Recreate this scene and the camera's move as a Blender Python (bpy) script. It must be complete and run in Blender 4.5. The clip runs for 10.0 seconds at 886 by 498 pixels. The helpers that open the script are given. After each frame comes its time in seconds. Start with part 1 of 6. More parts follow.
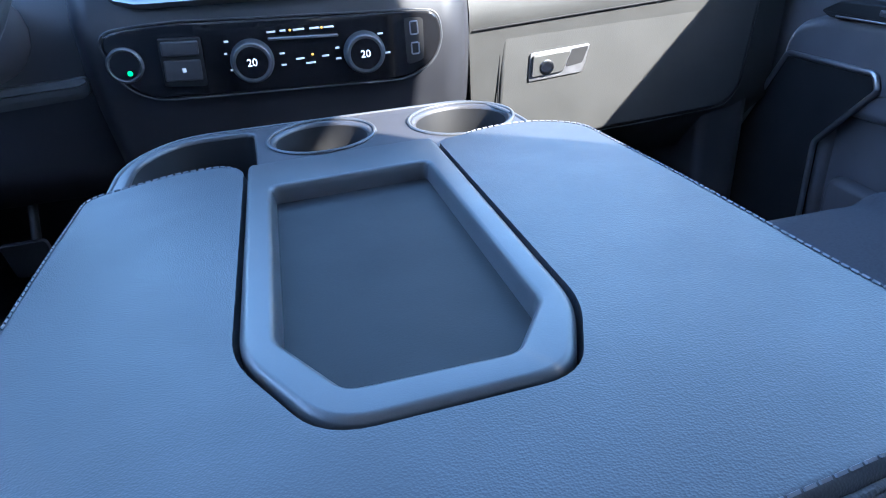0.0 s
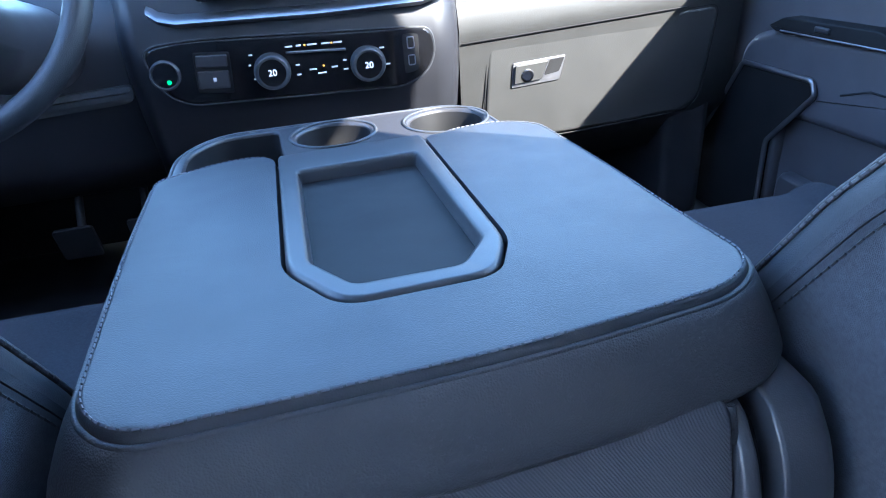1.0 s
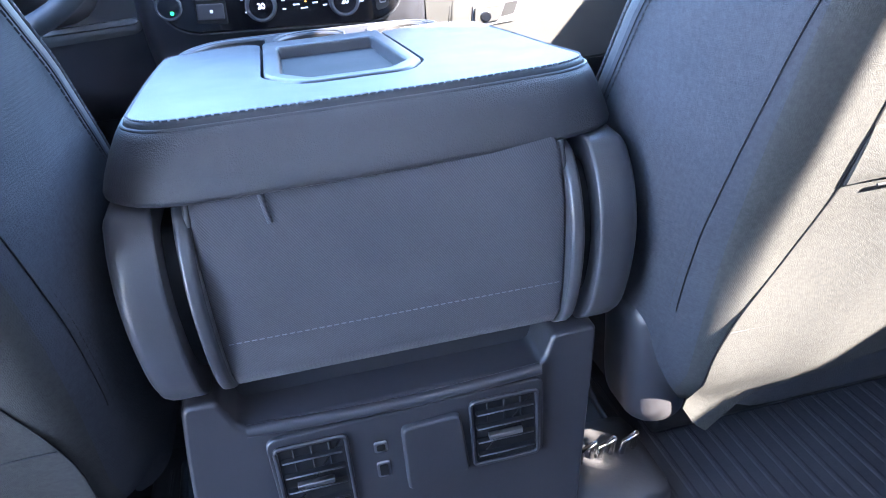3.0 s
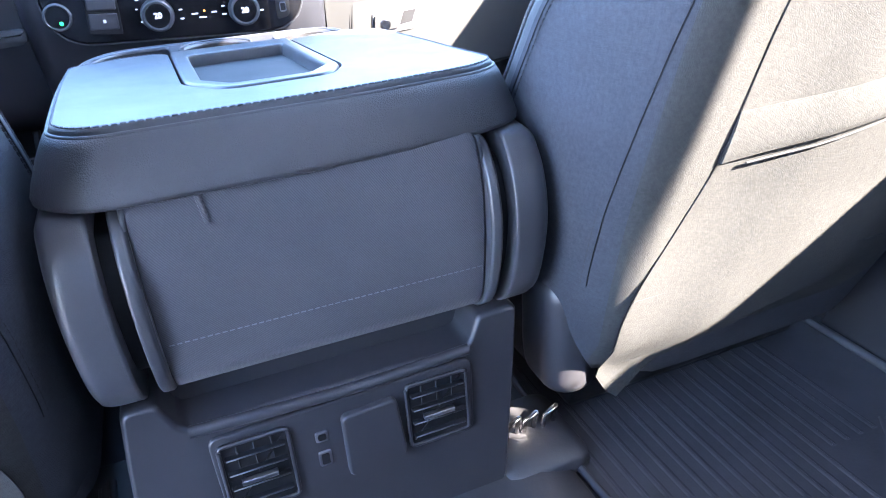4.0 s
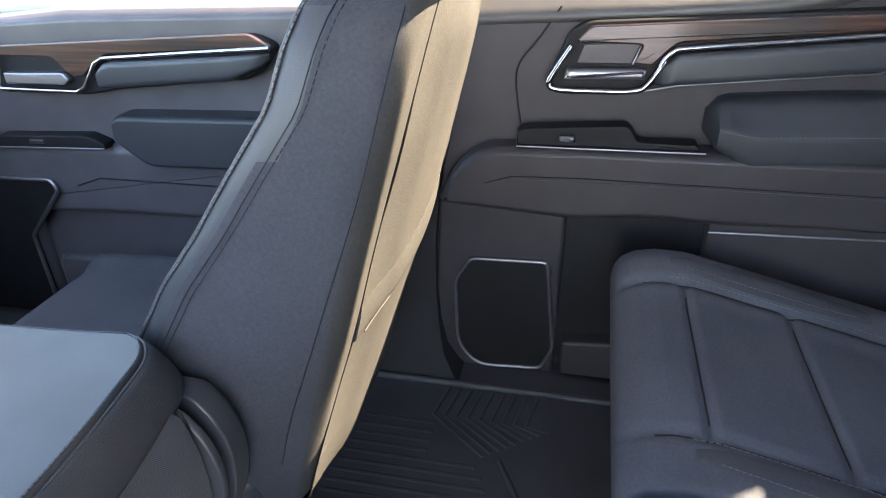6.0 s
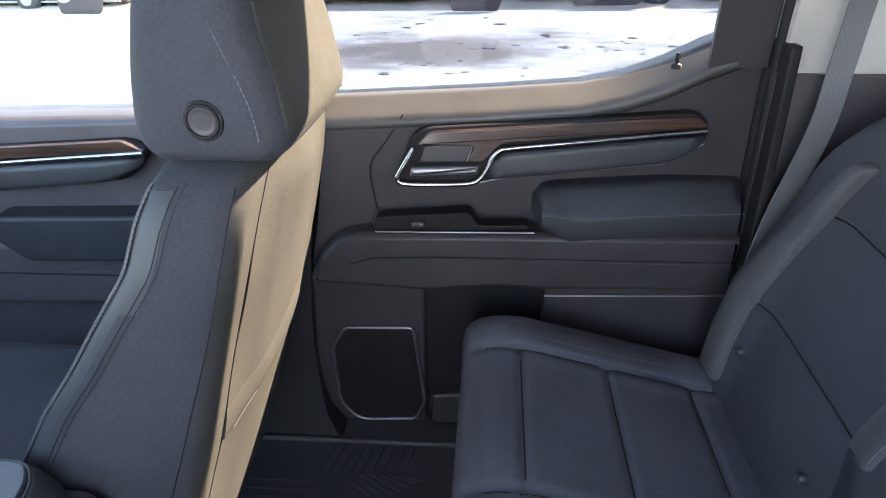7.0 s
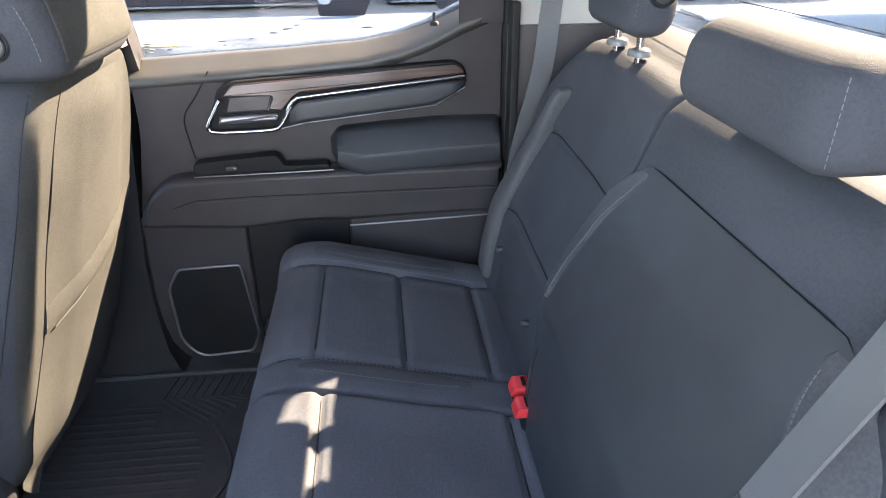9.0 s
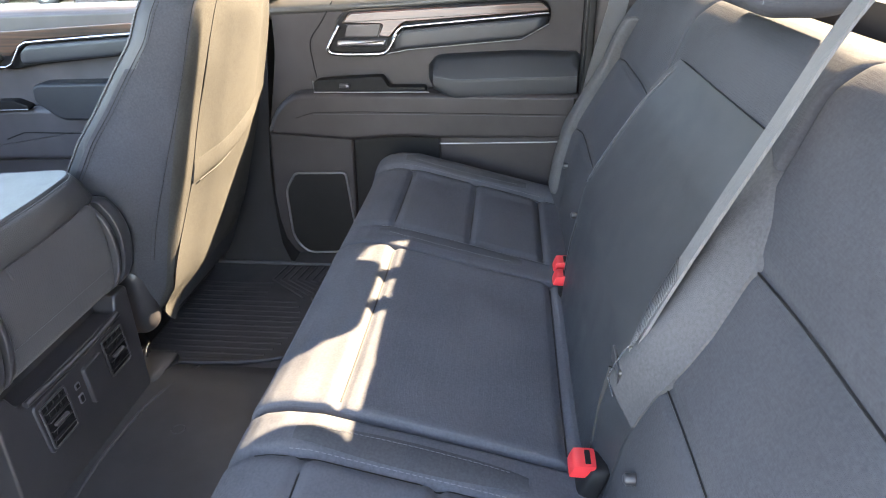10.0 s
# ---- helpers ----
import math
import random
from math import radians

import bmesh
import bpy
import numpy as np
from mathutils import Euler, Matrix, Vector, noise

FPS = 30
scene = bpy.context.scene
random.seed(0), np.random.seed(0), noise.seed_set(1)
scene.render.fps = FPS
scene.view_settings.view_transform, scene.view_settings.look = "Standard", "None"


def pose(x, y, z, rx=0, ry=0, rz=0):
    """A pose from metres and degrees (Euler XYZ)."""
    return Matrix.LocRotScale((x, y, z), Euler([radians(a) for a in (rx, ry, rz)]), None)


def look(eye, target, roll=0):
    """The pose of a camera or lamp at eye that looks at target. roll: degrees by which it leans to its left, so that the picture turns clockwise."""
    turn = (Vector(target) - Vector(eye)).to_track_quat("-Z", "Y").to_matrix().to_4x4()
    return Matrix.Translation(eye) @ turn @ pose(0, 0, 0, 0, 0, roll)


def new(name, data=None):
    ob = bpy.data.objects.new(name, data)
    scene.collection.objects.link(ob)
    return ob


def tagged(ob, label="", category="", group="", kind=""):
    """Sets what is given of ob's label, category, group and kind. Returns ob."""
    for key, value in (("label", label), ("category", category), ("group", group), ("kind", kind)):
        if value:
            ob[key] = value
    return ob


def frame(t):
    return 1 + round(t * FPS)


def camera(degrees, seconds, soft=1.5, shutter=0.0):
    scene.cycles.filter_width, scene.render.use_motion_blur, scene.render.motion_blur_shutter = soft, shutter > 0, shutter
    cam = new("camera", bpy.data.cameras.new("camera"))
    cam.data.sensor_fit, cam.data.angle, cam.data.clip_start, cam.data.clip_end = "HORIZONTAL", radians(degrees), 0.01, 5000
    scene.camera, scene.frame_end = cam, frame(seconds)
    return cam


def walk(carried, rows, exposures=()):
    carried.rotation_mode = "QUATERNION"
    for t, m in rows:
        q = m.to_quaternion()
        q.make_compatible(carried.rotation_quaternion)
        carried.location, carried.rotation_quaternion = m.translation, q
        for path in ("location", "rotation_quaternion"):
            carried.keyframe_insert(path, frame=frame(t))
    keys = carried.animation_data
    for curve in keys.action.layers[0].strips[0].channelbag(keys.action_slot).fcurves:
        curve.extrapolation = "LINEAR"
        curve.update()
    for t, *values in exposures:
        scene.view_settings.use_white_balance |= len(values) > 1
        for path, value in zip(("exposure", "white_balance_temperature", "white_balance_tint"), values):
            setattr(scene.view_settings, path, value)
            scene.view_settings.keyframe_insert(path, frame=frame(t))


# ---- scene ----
cam = camera(67.8, 10.0, soft=1.0)
PATH = [
    (0, (-0.038, -0.119, 0.658), (0.317, 1.593, -0.311), -4.2),
    (0.5, (-0.042, -0.186, 0.665), (0.309, 1.53, -0.299), -4.4),
    (1, (-0.052, -0.272, 0.703), (0.292, 1.448, -0.257), -4.4),
    (1.5, (-0.052, -0.346, 0.715), (0.284, 1.376, -0.246), -4.3),
    (2, (-0.03, -0.411, 0.686), (0.303, 1.309, -0.279), -4.2),
    (2.5, (-0.047, -0.468, 0.651), (0.285, 1.255, -0.311), -4.1),
    (2.7, (-0.047, -0.489, 0.642), (0.281, 1.234, -0.32), -4.2),
    (3.8, (-0.09, -0.544, 0.627), (0.477, 1.115, -0.336), -3.9),
    (4, (-0.089, -0.546, 0.639), (0.55, 1.089, -0.319), -3.1),
    (4.5, (-0.097, -0.481, 0.689), (0.957, 0.916, -0.279), -2.9),
    (5, (-0.114, -0.392, 0.754), (1.246, 0.705, -0.22), -2.3),
    (5.5, (-0.168, -0.365, 0.823), (1.433, 0.342, -0.146), -1.9),
    (5.7, (-0.212, -0.375, 0.839), (1.452, 0.181, -0.121), -1.6),
    (6.8, (-0.333, -0.489, 1.03), (1.433, -0.285, 0.112), -1.2),
    (7, (-0.331, -0.514, 1.055), (1.44, -0.363, 0.138), -1.1),
    (7.5, (-0.344, -0.588, 1.081), (1.437, -0.583, 0.171), -0.9),
    (8, (-0.388, -0.656, 1.091), (1.394, -0.755, 0.188), -0.9),
    (8.5, (-0.468, -0.687, 1.07), (1.312, -0.844, 0.172), -0.9),
    (9, (-0.614, -0.704, 1.009), (1.163, -0.869, 0.107), -0.9),
    (9.5, (-0.778, -0.729, 0.973), (1.002, -0.835, 0.067), -0.7),
    (10, (-0.902, -0.793, 0.907), (0.877, -0.616, 0.01), -0.9),
]
EXPO = [(0, 4.3, 5200, 12), (1.0, 4.25, 5200, 12), (2.0, 4.75, 5500, 16), (2.5, 5.25, 5650, 17), (4, 5.5, 5700, 19), (4.5, 5.1, 5850, 18), (5, 4.7, 6350, 18), (5.5, 4.5, 7350, 17), (6.8, 3.95, 7200, 17), (8, 3.65, 7000, 17), (9, 4.25, 7300, 17), (10, 4.7, 8000, 16)]
walk(cam, [(t, look(eye, target, roll)) for t, eye, target, roll in PATH], EXPO)

# ---- world and light ----
world = bpy.data.worlds.new("sky")
scene.world = world
world.use_nodes = True
SUN = Vector((1.0, -1.27, 1.13)).normalized()
wn = world.node_tree.nodes
sky = wn.new("ShaderNodeTexSky")
sky.sky_type, sky.sun_disc = "NISHITA", False
sky.sun_elevation = math.asin(SUN.z)
sky.sun_rotation = math.atan2(SUN.x, SUN.y)
wn["Background"].inputs[1].default_value = 0.15
world.node_tree.links.new(sky.outputs[0], wn["Background"].inputs[0])
sun = new("sun", bpy.data.lights.new("sun", "SUN"))
sun.data.energy, sun.data.angle, sun.data.color = 3.1, radians(0.6), (1.0, 0.87, 0.655)
sun.matrix_world = look(SUN * 10, (0, 0, 0))


# ---- materials ----
def nodes_of(name, rough=0.5, metal=0.0, spec=0.5):
    m = bpy.data.materials.new(name)
    m.use_nodes = True
    b = m.node_tree.nodes["Principled BSDF"]
    b.inputs["Roughness"].default_value = rough
    b.inputs["Metallic"].default_value = metal
    b.inputs["Specular IOR Level"].default_value = spec
    return m, m.node_tree.nodes, m.node_tree.links, b


def noise_node(n, l, scale, detail=4.0, coords="Object", stretch=(1, 1, 1)):
    tc = n.new("ShaderNodeTexCoord")
    mp = n.new("ShaderNodeMapping")
    mp.inputs["Scale"].default_value = stretch
    t = n.new("ShaderNodeTexNoise")
    t.inputs["Scale"].default_value, t.inputs["Detail"].default_value = scale, detail
    l.new(tc.outputs[coords], mp.inputs[0])
    l.new(mp.outputs[0], t.inputs["Vector"])
    return t


def ramp(n, l, source, stops):
    r = n.new("ShaderNodeValToRGB")
    e = r.color_ramp.elements
    while len(e) < len(stops):
        e.new(0.5)
    for k, (p, c) in enumerate(stops):
        e[k].position, e[k].color = p, (*c, 1)
    l.new(source, r.inputs[0])
    return r


def bump(n, l, b, height, strength, distance):
    bp = n.new("ShaderNodeBump")
    bp.inputs["Strength"].default_value, bp.inputs["Distance"].default_value = strength, distance
    l.new(height, bp.inputs["Height"])
    l.new(bp.outputs[0], b.inputs["Normal"])
    return bp


def rough_var(n, l, b, lo, hi, scale):
    t = noise_node(n, l, scale, 3)
    mr = n.new("ShaderNodeMapRange")
    mr.inputs["To Min"].default_value, mr.inputs["To Max"].default_value = lo, hi
    l.new(t.outputs[0], mr.inputs[0])
    l.new(mr.outputs[0], b.inputs["Roughness"])


def vinyl(name, dark, light, rough=0.5, grain=520, deep=0.35):
    """Grained soft vinyl: pebble cells, faint large wear."""
    m, n, l, b = nodes_of(name, rough)
    big = noise_node(n, l, 9, 5)
    r = ramp(n, l, big.outputs[0], [(0.3, dark), (0.7, light)])
    l.new(r.outputs[0], b.inputs["Base Color"])
    v = n.new("ShaderNodeTexVoronoi")
    tc = n.new("ShaderNodeTexCoord")
    l.new(tc.outputs["Object"], v.inputs["Vector"])
    v.inputs["Scale"].default_value = grain
    bump(n, l, b, v.outputs["Distance"], deep, 0.0006)
    rough_var(n, l, b, rough - 0.06, rough + 0.08, 24)
    return m


def cloth(name, dark, light, scale=420, angle=0.6, rough=0.85):
    """Woven seat cloth: diagonal ribs crossed by finer threads."""
    m, n, l, b = nodes_of(name, rough, 0, 0.3)
    tc = n.new("ShaderNodeTexCoord")
    mp = n.new("ShaderNodeMapping")
    mp.inputs["Rotation"].default_value = (angle, angle * 0.6, angle)
    l.new(tc.outputs["Object"], mp.inputs[0])
    w1 = n.new("ShaderNodeTexWave")
    w1.inputs["Scale"].default_value, w1.inputs["Distortion"].default_value = scale / 4, 1.2
    l.new(mp.outputs[0], w1.inputs["Vector"])
    fine = noise_node(n, l, scale * 2, 2)
    big = noise_node(n, l, 7, 4)
    mixh = n.new("ShaderNodeMath")
    mixh.operation = "ADD"
    l.new(w1.outputs["Fac"], mixh.inputs[0])
    l.new(fine.outputs[0], mixh.inputs[1])
    mixc = n.new("ShaderNodeMath")
    mixc.operation = "MULTIPLY_ADD"
    mixc.inputs[1].default_value = 0.35
    l.new(mixh.outputs[0], mixc.inputs[0])
    sc = n.new("ShaderNodeMath")
    sc.operation = "MULTIPLY"
    sc.inputs[1].default_value = 0.6
    l.new(big.outputs[0], sc.inputs[0])
    l.new(sc.outputs[0], mixc.inputs[2])
    r = ramp(n, l, mixc.outputs[0], [(0.35, dark), (0.95, light)])
    l.new(r.outputs[0], b.inputs["Base Color"])
    b.inputs["Sheen Weight"].default_value = 0.08
    b.inputs["Sheen Roughness"].default_value = 0.5
    bump(n, l, b, mixh.outputs[0], 0.4, 0.0006)
    return m


def knit(name, dark, light, pitch=0.0017, rough=0.85, rib=0.0):
    """Fine knit: rows of uneven small loops with lint and faint large wear."""
    m, n, l, b = nodes_of(name, rough, 0, 0.15)
    tc = n.new("ShaderNodeTexCoord")
    v = n.new("ShaderNodeTexVoronoi")
    v.inputs["Scale"].default_value, v.inputs["Randomness"].default_value = 1 / pitch, 0.55
    l.new(tc.outputs["Object"], v.inputs["Vector"])
    lint = noise_node(n, l, 260, 5)
    big = noise_node(n, l, 6, 5)
    a = n.new("ShaderNodeMath")
    a.operation = "MULTIPLY_ADD"
    a.inputs[1].default_value = 0.9
    l.new(lint.outputs[0], a.inputs[0])
    l.new(big.outputs[0], a.inputs[2])
    c = n.new("ShaderNodeMath")
    c.operation = "MULTIPLY_ADD"
    c.inputs[1].default_value = -0.3
    l.new(v.outputs["Distance"], c.inputs[0])
    l.new(a.outputs[0], c.inputs[2])
    r = ramp(n, l, c.outputs[0], [(0.55, dark), (1.05, light)])
    l.new(r.outputs[0], b.inputs["Base Color"])
    height = v.outputs["Distance"]
    if rib:
        w = n.new("ShaderNodeTexWave")
        w.bands_direction = "Z"
        w.inputs["Scale"].default_value, w.inputs["Distortion"].default_value = 0.314 / rib, 0.6
        l.new(tc.outputs["Object"], w.inputs["Vector"])
        ad = n.new("ShaderNodeMath")
        ad.operation, ad.inputs[1].default_value = "MULTIPLY_ADD", 0.25
        l.new(w.outputs["Fac"], ad.inputs[0])
        l.new(height, ad.inputs[2])
        height = ad.outputs[0]
    bump(n, l, b, height, 0.5, 0.0006)
    return m


def plastic(name, dark, light, rough=0.5, grain=900, deep=0.2, spec=0.5):
    m, n, l, b = nodes_of(name, rough, 0, spec)
    big = noise_node(n, l, 14, 6)
    r = ramp(n, l, big.outputs[0], [(0.3, dark), (0.75, light)])
    l.new(r.outputs[0], b.inputs["Base Color"])
    t = noise_node(n, l, grain, 2)
    bump(n, l, b, t.outputs[0], deep, 0.0005)
    rough_var(n, l, b, rough - 0.07, rough + 0.07, 18)
    return m


def metal(name, colour, rough=0.15):
    m, n, l, b = nodes_of(name, rough, 1.0)
    b.inputs["Base Color"].default_value = (*colour, 1)
    rough_var(n, l, b, rough * 0.7, rough * 1.6, 60)
    return m


def plain(name, colour, rough=0.4, emit=None, strength=1.0):
    m, n, l, b = nodes_of(name, rough)
    big = noise_node(n, l, 30, 3)
    r = ramp(n, l, big.outputs[0], [(0.2, tuple(c * 0.9 for c in colour)), (0.8, colour)])
    l.new(r.outputs[0], b.inputs["Base Color"])
    if emit:
        b.inputs["Emission Color"].default_value = (*emit, 1)
        b.inputs["Emission Strength"].default_value = strength
    return m


def wood_mat():
    m, n, l, b = nodes_of("striped_wood", 0.34)
    t = noise_node(n, l, 60, 6, "Object", (1, 0.06, 2.2))
    r = ramp(n, l, t.outputs[0], [(0.36, (0.008, 0.004, 0.003)), (0.5, (0.032, 0.012, 0.007)), (0.68, (0.085, 0.036, 0.020))])
    l.new(r.outputs[0], b.inputs["Base Color"])
    b.inputs["Coat Weight"].default_value, b.inputs["Coat Roughness"].default_value = 0.8, 0.13
    bump(n, l, b, t.outputs[0], 0.1, 0.0004)
    return m


def glass_mat(name, tint=(0.93, 0.96, 0.95)):
    m = bpy.data.materials.new(name)
    m.use_nodes = True
    n, l = m.node_tree.nodes, m.node_tree.links
    n.remove(n["Principled BSDF"])
    tr, gl, mx, lw, pw, ma = (n.new(k) for k in ("ShaderNodeBsdfTransparent", "ShaderNodeBsdfGlossy", "ShaderNodeMixShader", "ShaderNodeLayerWeight", "ShaderNodeMath", "ShaderNodeMath"))
    tr.inputs[0].default_value = (*tint, 1)
    gl.inputs["Roughness"].default_value = 0.02
    lw.inputs["Blend"].default_value = 0.5
    pw.operation, pw.inputs[1].default_value = "POWER", 4.0
    ma.operation, ma.inputs[1].default_value, ma.inputs[2].default_value = "MULTIPLY_ADD", 0.5, 0.012
    l.new(lw.outputs["Facing"], pw.inputs[0])
    l.new(pw.outputs[0], ma.inputs[0])
    l.new(ma.outputs[0], mx.inputs[0])
    l.new(tr.outputs[0], mx.inputs[1])
    l.new(gl.outputs[0], mx.inputs[2])
    l.new(mx.outputs[0], n["Material Output"].inputs[0])
    return m


def snow_mat():
    m, n, l, b = nodes_of("trodden_snow", 0.8)
    t = noise_node(n, l, 0.23, 8, "Object")
    f = noise_node(n, l, 3.5, 6, "Object", (1, 0.6, 1))
    ad = n.new("ShaderNodeMath")
    ad.operation = "MULTIPLY_ADD"
    ad.inputs[1].default_value = 0.35
    l.new(f.outputs[0], ad.inputs[0])
    l.new(t.outputs[0], ad.inputs[2])
    # a churned slushy spot where wheels have turned
    tc, mp, sp, sb = (n.new(k) for k in ("ShaderNodeTexCoord", "ShaderNodeMapping", "ShaderNodeTexGradient", "ShaderNodeMath"))
    mp.inputs["Scale"].default_value, mp.inputs["Location"].default_value = (1 / 1.5, 1 / 2.4, 1), (-8.9 / 1.5, -0.5 / 2.4, 0.72)
    sp.gradient_type = "SPHERICAL"
    sb.operation, sb.inputs[1].default_value = "MULTIPLY_ADD", -0.26
    l.new(tc.outputs["Object"], mp.inputs[0])
    l.new(mp.outputs[0], sp.inputs[0])
    l.new(sp.outputs["Fac"], sb.inputs[0])
    l.new(ad.outputs[0], sb.inputs[2])
    r = ramp(n, l, sb.outputs[0], [(0.46, (0.13, 0.12, 0.12)), (0.56, (0.27, 0.26, 0.27)), (0.66, (0.48, 0.50, 0.54)), (0.8, (0.56, 0.58, 0.61))])
    l.new(r.outputs[0], b.inputs["Base Color"])
    bump(n, l, b, f.outputs[0], 0.5, 0.03)
    return m


VINYL = vinyl("black_vinyl", (0.020, 0.022, 0.026), (0.029, 0.031, 0.036), 0.42, 1000, 0.26)
VINYL_SIDE = vinyl("creased_black_vinyl", (0.030, 0.030, 0.033), (0.040, 0.040, 0.044), 0.5, 820, 0.5)
VINYL_SEAT = vinyl("black_seat_vinyl", (0.027, 0.030, 0.036), (0.036, 0.039, 0.046), 0.47, 900, 0.25)
ARMREST = vinyl("armrest_vinyl", (0.0155, 0.0175, 0.022), (0.021, 0.024, 0.029), 0.5, 900, 0.25)
CLOTH = cloth("black_woven_cloth", (0.036, 0.036, 0.042), (0.072, 0.071, 0.079), 820)
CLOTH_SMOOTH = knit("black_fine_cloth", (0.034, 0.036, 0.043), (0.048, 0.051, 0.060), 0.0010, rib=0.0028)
CLOTH_MID = knit("dark_napped_cloth", (0.042, 0.044, 0.050), (0.060, 0.062, 0.070), 0.0011)
CLOTH_GREY = knit("grey_fine_cloth", (0.056, 0.057, 0.062), (0.082, 0.083, 0.089), 0.0011)
SEATBACK = knit("seat_back_knit", (0.033, 0.033, 0.0315), (0.049, 0.0485, 0.046), 0.0012)
# Lighter copy of CLOTH_SMOOTH: light from above put into the cushions' colour.
CLOTH_LIT = knit("black_fine_cloth_lit", (0.058, 0.061, 0.072), (0.082, 0.086, 0.099), 0.0010, rib=0.0028)
HARD = plastic("dark_grey_plastic", (0.027, 0.0265, 0.030), (0.036, 0.035, 0.039), 0.36)
COVER = plastic("hinge_cover_plastic", (0.040, 0.040, 0.045), (0.053, 0.053, 0.059), 0.33)
PILLAR = plastic("pillar_plastic", (0.012, 0.0115, 0.013), (0.017, 0.0165, 0.0185), 0.6, 900, 0.2, 0.22)
TRAY = plastic("satin_grey_plastic", (0.036, 0.038, 0.042), (0.046, 0.048, 0.053), 0.36, 1400, 0.12)
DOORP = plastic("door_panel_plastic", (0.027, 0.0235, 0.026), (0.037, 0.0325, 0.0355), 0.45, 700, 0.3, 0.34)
# Same plastic as DOORP, paler: the front door's extra light is in the colour.
DOORP_LIT = plastic("door_panel_plastic_lit", (0.060, 0.056, 0.062), (0.078, 0.074, 0.082), 0.42, 700, 0.3, 0.5)
GUIDE = plastic("post_guide_plastic", (0.10, 0.10, 0.10), (0.13, 0.13, 0.13), 0.25, 900, 0.1)
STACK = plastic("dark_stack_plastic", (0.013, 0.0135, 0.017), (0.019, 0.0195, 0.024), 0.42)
SILL = plastic("sill_vinyl", (0.056, 0.053, 0.050), (0.068, 0.065, 0.061), 0.42, 700, 0.25, 0.5)
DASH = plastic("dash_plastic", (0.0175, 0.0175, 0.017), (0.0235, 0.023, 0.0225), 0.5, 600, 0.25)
BLACK = plastic("matt_black_plastic", (0.006, 0.006, 0.007), (0.010, 0.010, 0.011), 0.6, 900, 0.2, 0.25)
GLOSS = plain("piano_black", (0.006, 0.006, 0.007), 0.06)
CHROME = metal("chrome", (0.40, 0.40, 0.42), 0.15)
SATIN = metal("satin_silver", (0.30, 0.30, 0.32), 0.34)
STITCH = plain("grey_thread", (0.10, 0.106, 0.122), 0.7)
THREAD = plain("black_thread", (0.012, 0.012, 0.014), 0.7)
RUBBER = plastic("black_rubber", (0.033, 0.033, 0.037), (0.049, 0.048, 0.053), 0.54, 260, 0.3)
HUMP = plastic("worn_black_rubber", (0.028, 0.027, 0.029), (0.044, 0.043, 0.045), 0.5, 200, 0.3)
LINER = plastic("ribbed_rubber_liner", (0.15, 0.155, 0.165), (0.185, 0.19, 0.20), 0.24, 1200, 0.1, 0.7)
WOOD = wood_mat()
BELT = cloth("grey_belt_webbing", (0.075, 0.075, 0.078), (0.12, 0.12, 0.124), 2200, 0.0, 0.5)
TRIM_LIGHT = plastic("light_grey_trim", (0.32, 0.305, 0.285), (0.38, 0.365, 0.34), 0.7, 500, 0.2)
HEADLINER = plastic("grey_headliner_cloth", (0.58, 0.56, 0.53), (0.66, 0.64, 0.61), 0.9, 800, 0.3)
RED = plain("red_button_plastic", (0.62, 0.035, 0.04), 0.35)
GREEN_LED = plain("green_lamp", (0.05, 0.4, 0.1), 0.4, (0.05, 1.0, 0.25), 0.06)
AMBER_LED = plain("amber_lamp", (0.5, 0.25, 0.05), 0.4, (1.0, 0.45, 0.05), 0.12)
WHITE_LED = plain("white_legend", (0.34, 0.36, 0.40), 0.5, (0.8, 0.9, 1.0), 0.03)
DIGIT = plain("lit_digit", (0.6, 0.62, 0.65), 0.5, (0.85, 0.92, 1.0), 0.10)
GLASS = glass_mat("window_glass", (0.76, 0.81, 0.80))
WINDSCREEN = glass_mat("windscreen_glass", (0.77, 0.81, 0.80))
TINTED = glass_mat("privacy_glass", (0.385, 0.415, 0.44))
PAINT = plain("white_car_paint", (0.78, 0.78, 0.78), 0.25)
DARKPAINT = plain("dark_maroon_paint", (0.045, 0.032, 0.036), 0.5)
TAN = plastic("tan_concrete", (0.52, 0.40, 0.30), (0.70, 0.56, 0.43), 0.9, 9, 0.6)
ASPHALT = plastic("wet_asphalt", (0.10, 0.10, 0.098), (0.17, 0.168, 0.16), 0.8, 40, 0.5)
YELLOW = plastic("worn_yellow_paint", (0.30, 0.27, 0.16), (0.50, 0.42, 0.20), 0.8, 60, 0.3)
MUD = plastic("dirty_ice", (0.10, 0.097, 0.10), (0.26, 0.25, 0.26), 0.8, 30, 0.5)
SNOW = snow_mat()


# ---- mesh tools ----
def part(name, bm, material, parent, label="", smooth=True, mods=()):
    """One mesh object under a thing or part; the mesh is built in world metres."""
    me = bpy.data.meshes.new(name)
    bmesh.ops.recalc_face_normals(bm, faces=bm.faces)
    for e in bm.edges:
        if len(e.link_faces) == 2 and e.calc_face_angle(0) > 1.1:
            e.smooth = False
    bm.to_mesh(me)
    bm.free()
    me.materials.append(material)
    for p in me.polygons:
        p.use_smooth = smooth
    ob = new(name, me)
    if smooth and len(me.polygons) > 8:
        wn_mod = ob.modifiers.new("weighted", "WEIGHTED_NORMAL")
        wn_mod.keep_sharp = True
    if parent:
        ob.parent = parent
        base = parent
        while base.parent:
            base = base.parent
        ob.matrix_parent_inverse = Matrix.Translation(-base.location) if base is parent else Matrix()
    if label:
        ob["label"] = label
    return ob


